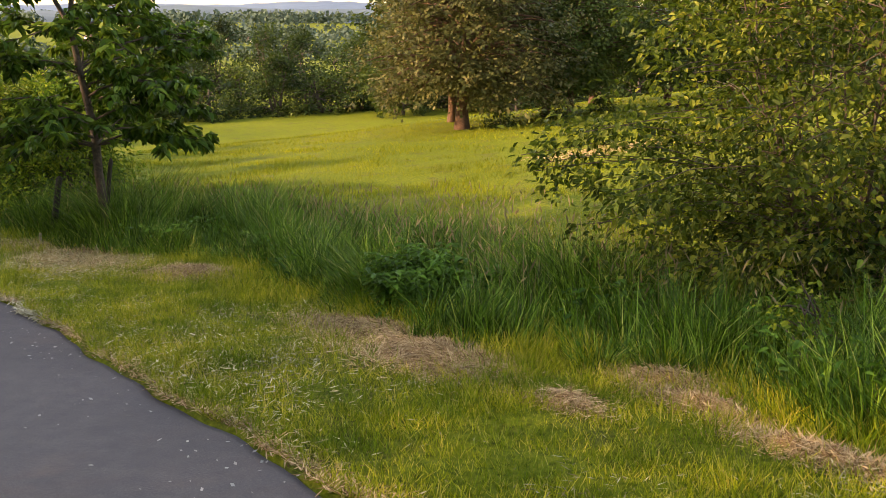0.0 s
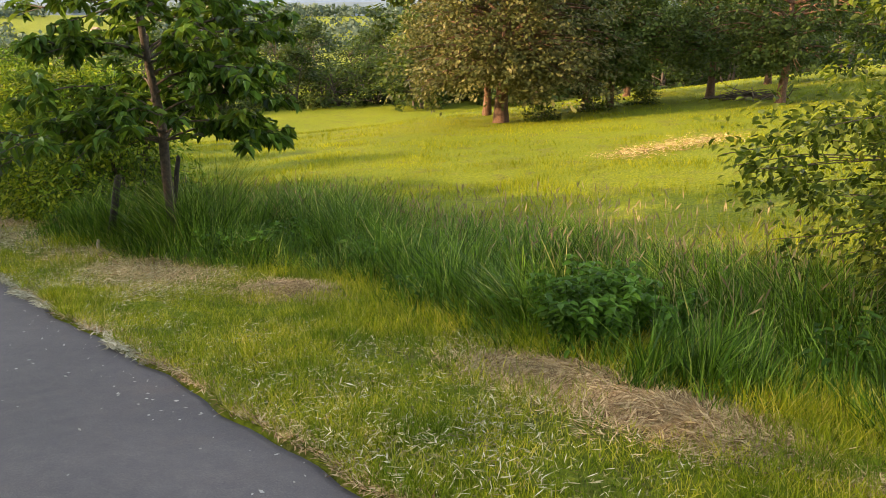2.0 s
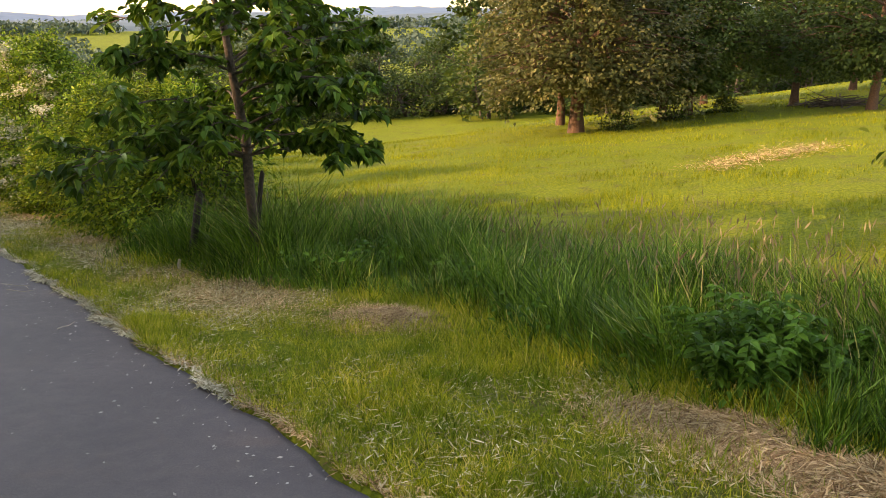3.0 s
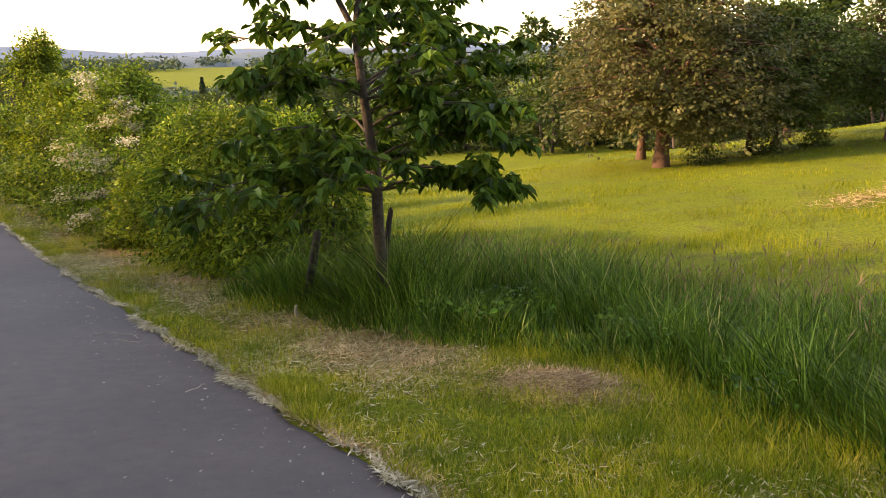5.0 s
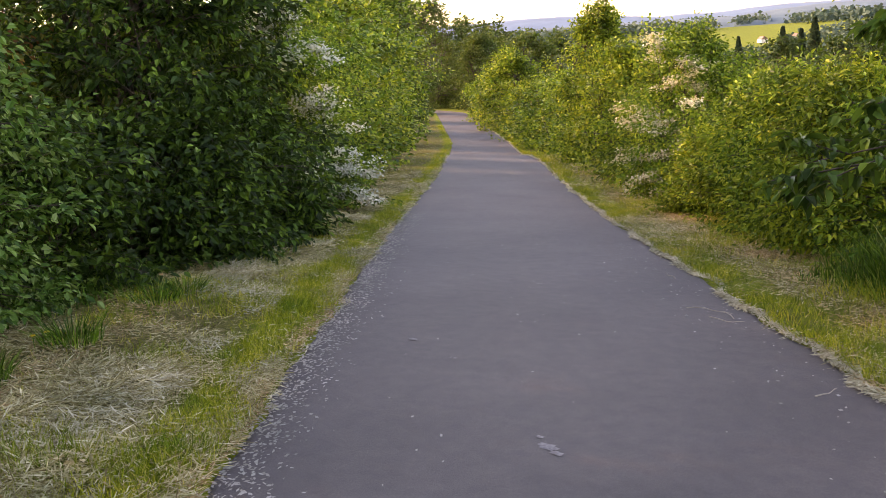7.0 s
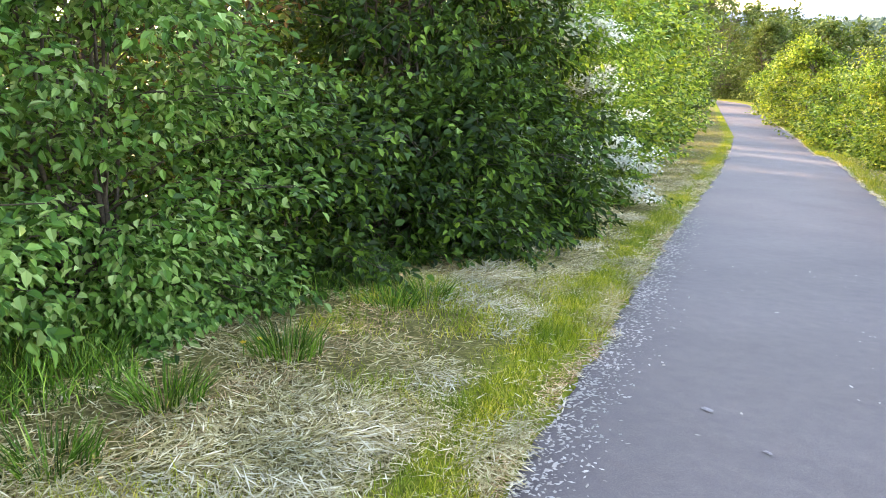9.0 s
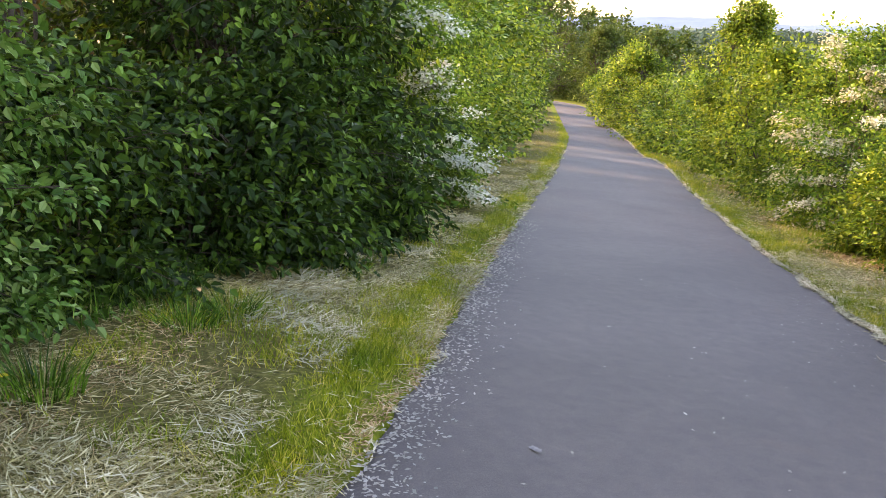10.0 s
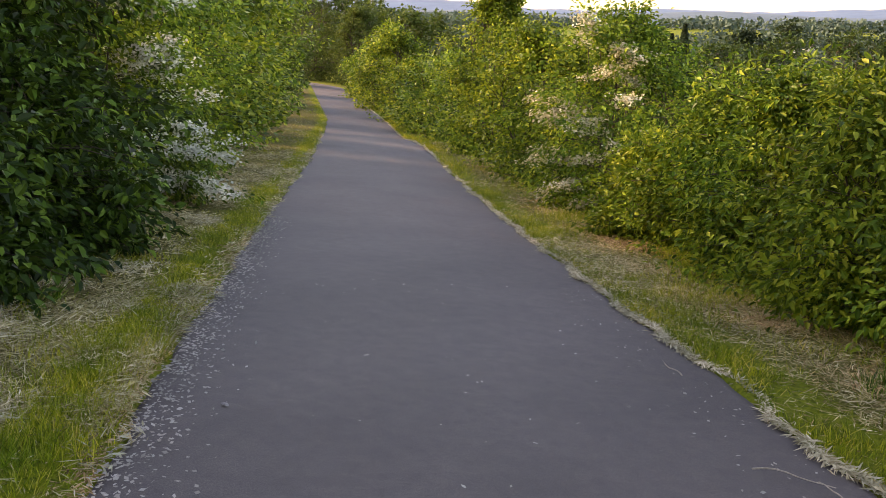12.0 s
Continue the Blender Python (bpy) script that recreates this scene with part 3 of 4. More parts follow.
    straws(s, n, 0.05 + 0.12 * rng.random(m), rng.uniform(0.08, 0.22, m), rng.uniform(0.008, 0.016, m))
    m = 26000
    s = rng.uniform(4.5, 24, m)
    n = middle(s) - HALF - 1.45 + rng.normal(size=m) * 0.25
    straws(s, n, 0.02 + 0.03 * rng.random(m), rng.uniform(0.05, 0.14, m), rng.uniform(0.003, 0.006, m))
    stuff("brown_hay", np.concatenate(vs), np.concatenate(qs), DRY, "brown dry hay in flattened patches", "hay")
    # fallen petals and bits of leaf along the path's edges
    many = 5200
    s = 4.5 + 15 * rng.random(many) ** 1.2
    n = middle(s) - HALF + 0.02 + np.abs(rng.normal(size=many)) * 0.13
    m2 = 420
    s = np.r_[s, rng.uniform(0, 16, m2)]
    n = np.r_[n, middle(s[-m2:]) + HALF - np.abs(rng.normal(size=m2)) * 0.33 - 0.03]
    m3 = 160
    s = np.r_[s, rng.uniform(2, 16, m3)]
    n = np.r_[n, middle(s[-m3:]) + rng.uniform(-1.5, 1.5, m3)]
    m = len(s)
    a = rng.uniform(0, 6.3, m)
    along = np.stack([np.cos(a), np.sin(a), rng.normal(size=m) * 0.15], -1)
    size = rng.uniform(0.012, 0.034, m)
    size[many:] *= 0.9
    v, q = small_leaf_arrays(place(s, n, 0.018), along, rng.normal(size=(m, 3)) * 0.25 + np.array([0, 0, 1.0]), size, size * 0.55)
    stuff("fallen_petals", v, q, PETAL, "pale fallen petals and husks scattered on asphalt", "petals")


def build_tall_grass():
    rng = np.random.default_rng(12)
    # tufts: blades that spring from one crown and arch outwards
    tufts = 13500
    ts = rng.uniform(-2.5, 17.0, tufts)
    tn = grass_front(ts) - 0.08 + rng.random(tufts) ** 1.2 * 3.7
    keep = (rng.random(tufts) < np.clip(0.75 + 0.7 * patchy(ts, tn, 2.4, 51), 0.06, 1) * (1 - 0.95 * hay_at(ts, tn))) & ~((ts > 13.2) & (tn < 7.5))
    ts, tn = ts[keep], tn[keep]
    tufts = len(ts)
    tall = np.minimum(np.exp(rng.normal(size=tufts) * 0.3), 1.55) * (1 + 0.45 * np.clip(patchy(ts, tn, 2.4, 51), -1.2, 1.2))
    wide = rng.uniform(0.03, 0.11, tufts)
    each = 15
    who = np.repeat(np.arange(tufts), each)
    m = len(who)
    turn = rng.uniform(0, 6.3, m)
    r = wide[who] * np.sqrt(rng.random(m))
    s, n = ts[who] + np.cos(turn) * r, tn[who] + np.sin(turn) * r
    rise = smooth(-0.1, 0.5, n - grass_front(s))
    h = (0.10 + 0.22 * rise) * rng.uniform(0.5, 1.2, m) * tall[who] * (1 + 0.1 * smooth(3.5, 0.5, s) * rise)
    h *= (1 - 0.4 * smooth(6.0, 7.3, n)) * (1 + 0.45 * smooth(9.8, 10.8, s))
    out = np.stack([DX * np.cos(turn) + NX * np.sin(turn), DY * np.cos(turn) + NY * np.sin(turn)], -1)
    wind = np.stack([np.cos(2.0 + 2.0 * patchy(s, n, 1.2, 52)), np.sin(2.0 + 2.0 * patchy(s, n, 1.2, 52))], -1)
    lean = (out * rng.uniform(0.1, 0.75, m)[:, None] + wind * rng.uniform(0.0, 0.35, m)[:, None]) * h[:, None]
    v, q = blade_arrays(place(s, n, -0.01), lean, h, rng.uniform(0.005, 0.012, m), turn + 1.57 + rng.normal(size=m) * 0.5, True)
    stuff("tall_grass", v, q, TALL, "tall uncut dark green grass along the fence line", "grass")
    # broad-leaved weeds between the grass
    many = 9000
    s = rng.uniform(-3, 13, many)
    n = grass_front(s) + 0.1 + rng.random(many) * 2.2
    keep = patchy(s, n, 2.0, 57) > 0.15
    s, n = s[keep], n[keep]
    m = len(s)
    a = rng.uniform(0, 6.3, m)
    along = np.stack([np.cos(a), np.sin(a), rng.uniform(-0.3, 0.5, m)], -1)
    size = rng.uniform(0.04, 0.085, m)
    v, q = leaf_arrays(place(s, n, 0) + np.c_[np.zeros((m, 2)), rng.uniform(0.08, 0.38, m)], along, rng.normal(size=(m, 3)) * 0.4 + np.array([0, 0, 1.0]), size, size * 0.5, droop=0.25)
    stuff("broad_leaved_weeds", v, q, NETTLE, "broad-leaved green weeds growing in the tall grass", "weeds")
    # seed heads on thin stalks
    many = 3600
    s = rng.uniform(-4, 22, many)
    n = grass_front(s) + 0.8 + rng.random(many) * 2.9
    keep = ~((s > 13.2) & (n < 7.5)) & (patchy(s, n, 1.2, 53) > -0.5)
    s, n = s[keep], n[keep]
    m = len(s)
    h = rng.uniform(0.4, 0.78, m)
    lean = rng.normal(size=(m, 2)) * 0.07
    v, q = blade_arrays(place(s, n, 0), lean, h, np.full(m, 0.004), rng.uniform(0, 6.3, m), True)
    top = place(s, n, 0) + np.c_[lean * 0.82, h * 0.86]
    along = np.c_[lean * 1.2, h * 0.3]
    hv, hq = small_leaf_arrays(top, along, rng.normal(size=(m, 3)), rng.uniform(0.07, 0.14, m), rng.uniform(0.010, 0.02, m))
    stuff("grass_heads", np.concatenate([v, hv]), np.concatenate([q, hq + len(v)]), SEED, "brownish seed heads above the tall grass", "grass")
    # meadow: shorter, sunlit, thinning with distance
    vs, qs, count = [], [], 0
    for n0, n1, s0, s1, many, h0, w0 in ((5.6, 13, -4, 30, 90000, 0.12, 0.012), (13, 24, -2, 40, 60000, 0.10, 0.022), (24, 60, 0, 44, 40000, 0.10, 0.04)):
        s, n = rng.uniform(s0, s1, many), n0 + (n1 - n0) * rng.random(many) ** 1.2
        clump = patchy(s, n, 1.4, 61)
        keep = (rng.random(many) < np.clip(0.6 + 0.4 * clump, 0.1, 1)) & ~((s > 13) & (n < 7.5))
        s, n, clump = s[keep], n[keep], clump[keep]
        m = len(s)
        h = h0 * rng.uniform(0.5, 1.2, m) * (1 + 0.3 * clump)
        v, q = blade_arrays(place(s, n, -0.01), rng.normal(size=(m, 2)) * (h * 0.4)[:, None], h, rng.uniform(0.7, 1.3, m) * w0, rng.uniform(0, 6.3, m), False)
        vs.append(v)
        qs.append(q + count)
        count += len(v)
    stuff("meadow_grass", np.concatenate(vs), np.concatenate(qs), MEADOW, "sunlit yellow-green meadow grass on the slope", "grass")
    # rough grass under the left hedge
    many = 15000
    s = 7.6 + 18.4 * rng.random(many) ** 1.5
    n = middle(s) - HALF - 1.72 + 0.02 * (s - 10) - 0.3 * smooth(13.5, 11.5, s) + 0.22 * patchy(s, 0 * s, 2.2, 63) - rng.random(many) * 0.8
    m = many
    h = rng.uniform(0.07, 0.24, m)
    v, q = blade_arrays(place(s, n, 0), rng.normal(size=(m, 2)) * (h * 0.5)[:, None], h, rng.uniform(0.006, 0.011, m), rng.uniform(0, 6.3, m), True)
    stuff("hedge_foot_grass", v, q, TALL, "dark green rough grass at the hedge foot", "grass")


def tuft(s, n, seed, many=260, height=0.28, radius=0.16):
    rng = np.random.default_rng(seed)
    ob = holder("grass_tuft", spot(s, n), "green tuft of uncut grass on the mown verge", "grass", "tufts on the verge")
    a, r = rng.uniform(0, 6.3, many), radius * np.sqrt(rng.random(many))
    root = np.stack([np.cos(a) * r, np.sin(a) * r, 0 * r - 0.02], -1)
    h = height * rng.uniform(0.5, 1.1, many)
    lean = np.stack([np.cos(a), np.sin(a)], -1) * (h * rng.uniform(0.2, 0.9, many))[:, None]
    v, q = blade_arrays(root, lean, h, rng.uniform(0.006, 0.011, many), rng.uniform(0, 6.3, many), True)
    part("grass", quads_mesh("grass", v, q, TALL), ob)
    return ob


def nettle(s, n, seed, stalks=34, radius=0.42, height=0.62):
    rng = np.random.default_rng(seed)
    ob = holder("nettle_clump", spot(s, n), "dark green clump of stinging nettles in grass", "nettles")
    wood = Tubes()
    bs, al = [], []
    for i in range(stalks):
        a, r = rng.uniform(0, 6.3), radius * math.sqrt(rng.random())
        foot = np.array([math.cos(a) * r * 0.7, math.sin(a) * r * 0.7, -0.03])
        end = np.array([math.cos(a) * r * 1.25, math.sin(a) * r * 1.25, height * rng.uniform(0.7, 1.05)])
        wood.add(bent(rng, foot, end, 0.01, 4), np.full(4, 0.004), 4)
        for k in np.linspace(0.3, 1.0, 9):
            p = foot + (end - foot) * k
            turn = rng.uniform(0, 6.3)
            for j in range(4):
                t = turn + j * math.pi / 2
                bs.append(p)
                al.append((math.cos(t), math.sin(t), -0.25 + 0.3 * k))
    bs, al = np.array(bs), np.array(al)
    m = len(bs)
    ln = rng.uniform(0.045, 0.08, m)
    v, q = leaf_arrays(bs, al, rng.normal(size=(m, 3)) * 0.25 + np.array([0, 0, 1.0]), ln, ln * 0.58, droop=0.3)
    part("stem", wood.mesh("stem", NETTLE), ob)
    part("foliage", quads_mesh("foliage", v, q, NETTLE), ob)


build_verges()
build_tall_grass()
nettle(5.55, 4.1, 71, 60, 0.36, 0.5)
nettle(5.2, 4.45, 72, 12, 0.24, 0.4)
for i, (s, n, h) in enumerate([(10.6, -2.85, 0.26), (9.7, -3.0, 0.22), (12.3, -2.6, 0.2), (12.0, -2.75, 0.2), (8.9, -2.95, 0.2), (14.3, -2.3, 0.15), (3.6, 4.0, 0.22), (3.3, 4.25, 0.25)]):
    tuft(s, n, 80 + i, 240, h, 0.17)


def post(at, tip, radius, label, seed):
    """A round wooden stake, split and uneven at its top, leaning."""
    rng = np.random.default_rng(seed)
    ob = holder("fence_post", at, label, "fence post", "old fence posts")
    d = np.array(tip) - np.array(at)
    k = np.array([-0.12, 0.0, 0.3, 0.6, 0.85, 0.97, 1.0])
    wood = Tubes()
    line = np.outer(k, d) + rng.normal(size=(7, 3)) * 0.004
    wood.add(line, radius * np.array([1.0, 1.0, 1.0, 0.98, 0.96, 0.9, 0.3]), 9)
    part("shaft", wood.mesh("shaft", OLD_WOOD), ob)


P1, P2 = spot(11.22, 3.84), spot(12.10, 3.50)
post(P1, (-4.876, 10.90, P1.z + 1.06), 0.027, "dark weathered wooden stake leaning beside the young tree", 1)
post(P2, (-5.68, 11.18, P2.z + 0.83), 0.042, "short dark wooden post leaning in tall grass", 2)
P3 = spot(11.75, 3.25)
peg = holder("marker_peg", P3, "small pale wooden peg at the edge of the grass", "peg")
pegs = Tubes()
pegs.add([(0, 0, -0.05), (0, 0, 0.1), (0.01, 0, 0.14), (0.01, 0, 0.145)], [0.018, 0.018, 0.016, 0.004], 6)
part("shaft", pegs.mesh("shaft", PALE_WOOD), peg)


# ---- young cherry tree with drooping leaves ----
def cherry_tree(at, seed):
    rng = np.random.default_rng(seed)
    ob = holder("young_cherry_tree", at, "young cherry tree with large drooping dark green leaves", "tree")
    wood = Tubes()
    axis = np.array([(0, 0, -0.1), (0.0, 0.0, 0.4), (-0.03, 0.0, 0.9), (-0.05, 0.04, 1.4), (-0.11, -0.04, 2.0), (-0.15, -0.12, 2.6), (-0.08, -0.12, 3.1), (-0.03, -0.12, 3.6), (-0.03, -0.12, 4.1)])
    wood.add(axis, [0.075, 0.056, 0.052, 0.050, 0.040, 0.034, 0.024, 0.016, 0.006], 9)
    fork = np.array([(-0.15, -0.12, 2.6), (-0.32, -0.14, 2.95), (-0.46, -0.16, 3.5), (-0.58, -0.16, 4.0)])
    wood.add(fork, [0.03, 0.024, 0.016, 0.006], 7)
    ends, bs, al = [], [], []
    for i in range(48):
        h = 1.2 + 2.6 * rng.random() ** 1.7
        j = np.interp(h, axis[:, 2], np.arange(9))
        a = axis[int(j)] + (axis[min(int(j) + 1, 8)] - axis[int(j)]) * (j - int(j))
        turn = i * 2.4 + rng.normal() * 0.3
        reach = (1.9 - 0.42 * abs(h - 1.4)) * rng.uniform(0.6, 1.08)
        end = a + np.array([math.cos(turn) * reach, math.sin(turn) * reach, 0.25 * reach * rng.uniform(-0.5, 1.0) - 0.05])
        line = bent(rng, a, end, 0.03, 7)
        line[:, 2] += 0.10 * reach * np.sin(np.linspace(0, np.pi, 7))
        wood.add(line, np.linspace(0.015, 0.004, 7), 5)
        paths = [line]
        for k in range(4):
            f = rng.integers(2, 6)
            t2 = turn + rng.choice([-1, 1]) * rng.uniform(0.4, 1.1)
            r2 = reach * rng.uniform(0.25, 0.5)
            e2 = line[f] + np.array([math.cos(t2) * r2, math.sin(t2) * r2, rng.uniform(-0.15, 0.22)])
            l2 = bent(rng, line[f], e2, 0.015, 5)
            wood.add(l2, np.linspace(0.008, 0.003, 5), 4)
            paths.append(l2)
        for pth in paths:
            # spurs along the bough, each with a drooping whorl of leaves
            spurs = 4 if h > 2.3 else 7
            f = (1 - 0.88 * np.r_[0.0, rng.random(spurs - 1)]) * (len(pth) - 1)
            lo = np.minimum(f.astype(int), len(pth) - 2)
            p = pth[lo] + (pth[lo + 1] - pth[lo]) * (f - lo)[:, None]
            way = unit(pth[lo + 1] - pth[lo])
            fan = rng.uniform(0, 6.3, (spurs, 6))
            whorl = np.stack([np.cos(fan), np.sin(fan), rng.uniform(-0.75, 0.1, (spurs, 6))], -1) + way[:, None] * 0.5
            bs.append((np.repeat(p, 6, 0) + rng.normal(size=(spurs * 6, 3)) * 0.022))
            al.append(whorl.reshape(-1, 3))
    bs, al = np.concatenate(bs), np.concatenate(al)
    m = len(bs)
    ln = rng.uniform(0.09, 0.16, m)
    out = np.c_[al[:, :2] * 0.6, np.full(m, 1.0)] + rng.normal(size=(m, 3)) * 0.3
    v, q = leaf_arrays(bs, al, out, ln, ln * 0.52, droop=0.32)
    part("trunk", wood.mesh("trunk", BARK), ob)
    part("crown", quads_mesh("crown", v, q, CHERRY), ob)


cherry_tree(spot(11.08, 3.83), 5)

# ---- right of the road: hedge shrubs ----
woody("twiggy_bush", spot(3.6, 7.2), "large twiggy yellow-green shrub above tall grass", "shrub", 101, 3.6, 1.85, TWIGGY_LEAF, 0.06, 50000, 320, 18, 0.14, 0.55, trunk_r=0.017, bark=BUSH_BARK, spread=0.24, shoots=8, spray=0.085)
woody("bramble_bush", spot(2.6, 6.7), "low dark bramble under the twiggy shrub", "shrub", 102, 0.95, 1.1, DARK, 0.075, 7000, 70, 7, 0.05, 0.6, trunk_r=0.008)
HEDGE_GREEN = "dense dark green shrub in the roadside hedge"
woody("hedge_bush", spot(13.9, 4.45), "dense green shrub beside the young tree", "shrub", 103, 1.9, 0.85, LIGHT_LEAF, 0.078, 15000, 150, 8, 0.04, 0.6, trunk_r=0.02, top=0.6, leaf_wide=0.46, uneven=0.42)
woody("hedge_bush", spot(15.2, 4.35), "dense green shrub with yellowish upper leaves", "shrub", 104, 2.0, 1.05, YELLOW_LEAF, 0.078, 21000, 170, 8, 0.03, 0.6, trunk_r=0.02, top=0.6, leaf_wide=0.46, uneven=0.42)
woody("hedge_bush", spot(16.9, 4.4), HEDGE_GREEN, "shrub", 114, 2.1, 1.1, LIGHT_LEAF, 0.078, 22000, 170, 8, 0.03, 0.6, trunk_r=0.02, top=0.6, leaf_wide=0.46, uneven=0.42)
woody("hedge_bush", spot(18.4, 4.35), HEDGE_GREEN, "shrub", 115, 1.9, 0.9, LIGHT_LEAF, 0.078, 16000, 140, 7, 0.03, 0.6, trunk_r=0.02, top=0.6, leaf_wide=0.46, uneven=0.42)
woody("hedge_bush", spot(19.7, 4.15), "bright yellow-green low shrub in the hedge", "shrub", 105, 1.35, 0.75, YELLOW_LEAF, 0.075, 12000, 120, 6, 0.02, 0.6, trunk_r=0.015, top=0.6)
woody("hawthorn_bush", spot(22.8, 4.65), "hawthorn shrub with fading white blossom in tiers", "shrub", 106, 3.1, 1.45, LIGHT_LEAF, 0.075, 24000, 200, 6, 0.06, 0.5, trunk_r=0.03, flowers=1000, flower_side=(-0.2, -1.0), top=0.65, bloom=CREAM)
woody("hedge_bush", spot(26.5, 4.9), "yellow-green shrub in the roadside hedge", "shrub", 108, 2.9, 1.2, YELLOW_LEAF, 0.10, 13000, 130, 6, 0.03, 0.55, trunk_r=0.02, top=0.65)
woody("hedge_bush", spot(30.0, 4.9), "yellow-green shrub in the roadside hedge", "shrub", 116, 3.3, 1.4, YELLOW_LEAF, 0.11, 13000, 130, 6, 0.03, 0.55, big=False, top=0.65, shoots=8)
woody("hazel_bush", spot(35.0, 5.0), "tall bright green shrub with upright shoots", "shrub", 107, 4.9, 1.3, YELLOW_LEAF, 0.11, 20000, 180, 8, 0.03, 0.55, trunk_r=0.03, shoots=22, top=0.65)
woody("hedge_bush", spot(40.0, 5.6), "green shrub in the roadside hedge", "shrub", 109, 3.0, 1.7, LIGHT_LEAF, 0.13, 12000, 130, 6, 0.02, 0.55, big=False, top=0.65)
woody("hedge_bush", spot(45.0, 5.5), "green shrub in the roadside hedge", "shrub", 110, 3.3, 1.7, LIGHT_LEAF, 0.14, 12000, 130, 6, 0.02, 0.55, big=False, top=0.65)
woody("hedge_bush", spot(51.5, 5.6), "dense green shrub in the roadside hedge", "shrub", 111, 3.5, 2.0, LIGHT_LEAF, 0.16, 12000, 130, 6, 0.02, 0.55, big=False, top=0.6)
woody("hedge_bush", spot(58.5, 5.4), "yellow-green shrub in the roadside hedge", "shrub", 117, 3.4, 1.9, YELLOW_LEAF, 0.17, 12000, 130, 6, 0.02, 0.55, big=False, top=0.6)
woody("hedge_tree", spot(69.0, 4.9), "light green rounded tree in the hedge", "tree", 112, 5.4, 2.2, YELLOW_LEAF, 0.2, 13000, 130, 5, 0.02, 0.55, big=False, trunk_r=0.06, top=0.62, shoots=10)
woody("hedge_tree", spot(83.0, 4.9), "green rounded tree in the hedge", "tree", 113, 4.4, 2.2, LIGHT_LEAF, 0.22, 11000, 120, 5, 0.02, 0.55, big=False, trunk_r=0.06, top=0.62)
woody("hedge_tree", spot(97.0, 5.6), "green rounded tree in the hedge", "tree", 118, 4.6, 2.6, LIGHT_LEAF, 0.24, 11000, 120, 5, 0.02, 0.55, big=False, trunk_r=0.06, top=0.62)

# ---- left of the road: hedge shrubs and trees ----
woody("dogwood_bush", spot(10.8, -4.25), "broad pale green dogwood shrub beside the verge", "shrub", 201, 3.2, 1.12, PALE_LEAF, 0.064, 42000, 230, 10, 0.0, 0.6, trunk_r=0.02, top=0.55)
woody("dogwood_bush", spot(9.0, -4.8), "pale green dogwood shrub in the hedge", "shrub", 202, 3.6, 1.4, PALE_LEAF, 0.064, 30000, 170, 8, 0.05, 0.6, trunk_r=0.02, top=0.6)
woody("thicket_tree", spot(14.3, -5.3), "thin-stemmed tree with sparse reddish foliage", "tree", 203, 5.0, 1.15, BROWN_LEAF, 0.075, 8000, 120, 16, 0.06, 0.5, trunk_r=0.035, bark=BARK, top=0.7)
woody("thicket_tree", spot(14.6, -7.4), "thin-stemmed tree with sparse dark foliage", "tree", 204, 5.4, 1.8, BROWN_LEAF, 0.08, 6000, 110, 12, 0.10, 0.5, trunk_r=0.035, bark=BARK, top=0.7)
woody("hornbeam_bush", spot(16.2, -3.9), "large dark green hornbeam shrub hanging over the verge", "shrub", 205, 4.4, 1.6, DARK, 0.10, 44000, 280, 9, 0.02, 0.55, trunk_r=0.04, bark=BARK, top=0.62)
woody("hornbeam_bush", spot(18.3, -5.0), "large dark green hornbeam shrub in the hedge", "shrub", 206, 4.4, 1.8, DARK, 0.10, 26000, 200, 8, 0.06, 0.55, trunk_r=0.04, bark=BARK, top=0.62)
woody("hawthorn_bush", spot(20.2, -3.35), "hawthorn shrub with white blossom on hanging boughs", "shrub", 207, 3.6, 1.55, LIGHT_LEAF, 0.075, 26000, 190, 6, 0.05, 0.55, trunk_r=0.03, flowers=2400, flower_side=(1.0, -0.3), top=0.6)
woody("hedge_bush", spot(25.0, -3.9), "green shrub in the roadside hedge", "shrub", 208, 3.9, 2.0, LIGHT_LEAF, 0.09, 24000, 170, 6, 0.05, 0.55, trunk_r=0.03, top=0.62)
woody("hedge_tree", spot(30.0, -3.9), "yellow-green tall shrub in the hedge", "tree", 209, 4.6, 2.2, LIGHT_LEAF, 0.15, 16000, 150, 6, 0.05, 0.55, big=False, top=0.62)
woody("hedge_tree", spot(36.0, -3.9), "yellow-green tall shrub in the hedge", "tree", 210, 5.3, 2.5, YELLOW_LEAF, 0.17, 14000, 150, 6, 0.05, 0.55, big=False, top=0.62)
woody("hedge_tree", spot(43.5, -4.1), "green tall shrub in the hedge", "tree", 211, 6.6, 3.0, LIGHT_LEAF, 0.19, 14000, 150, 6, 0.05, 0.55, big=False, top=0.62)
woody("hedge_tree", spot(53.0, -3.9), "yellow-green tall tree in the hedge", "tree", 212, 8.6, 2.9, YELLOW_LEAF, 0.21, 14000, 150, 6, 0.05, 0.55, big=False, trunk_r=0.06, top=0.62)
woody("hedge_tree", spot(65.0, -4.3), "green tall tree in the hedge", "tree", 213, 10.5, 3.5, LIGHT_LEAF, 0.25, 14000, 150, 6, 0.05, 0.55, big=False, trunk_r=0.08, top=0.62)
woody("roadside_tree", spot(82.0, -4.6), "tall green tree where the path bends", "tree", 214, 10.0, 3.2, OLIVE_LEAF, 0.26, 20000, 150, 5, 0.04, 0.55, big=False, trunk_r=0.12, bark=BARK, top=0.62)
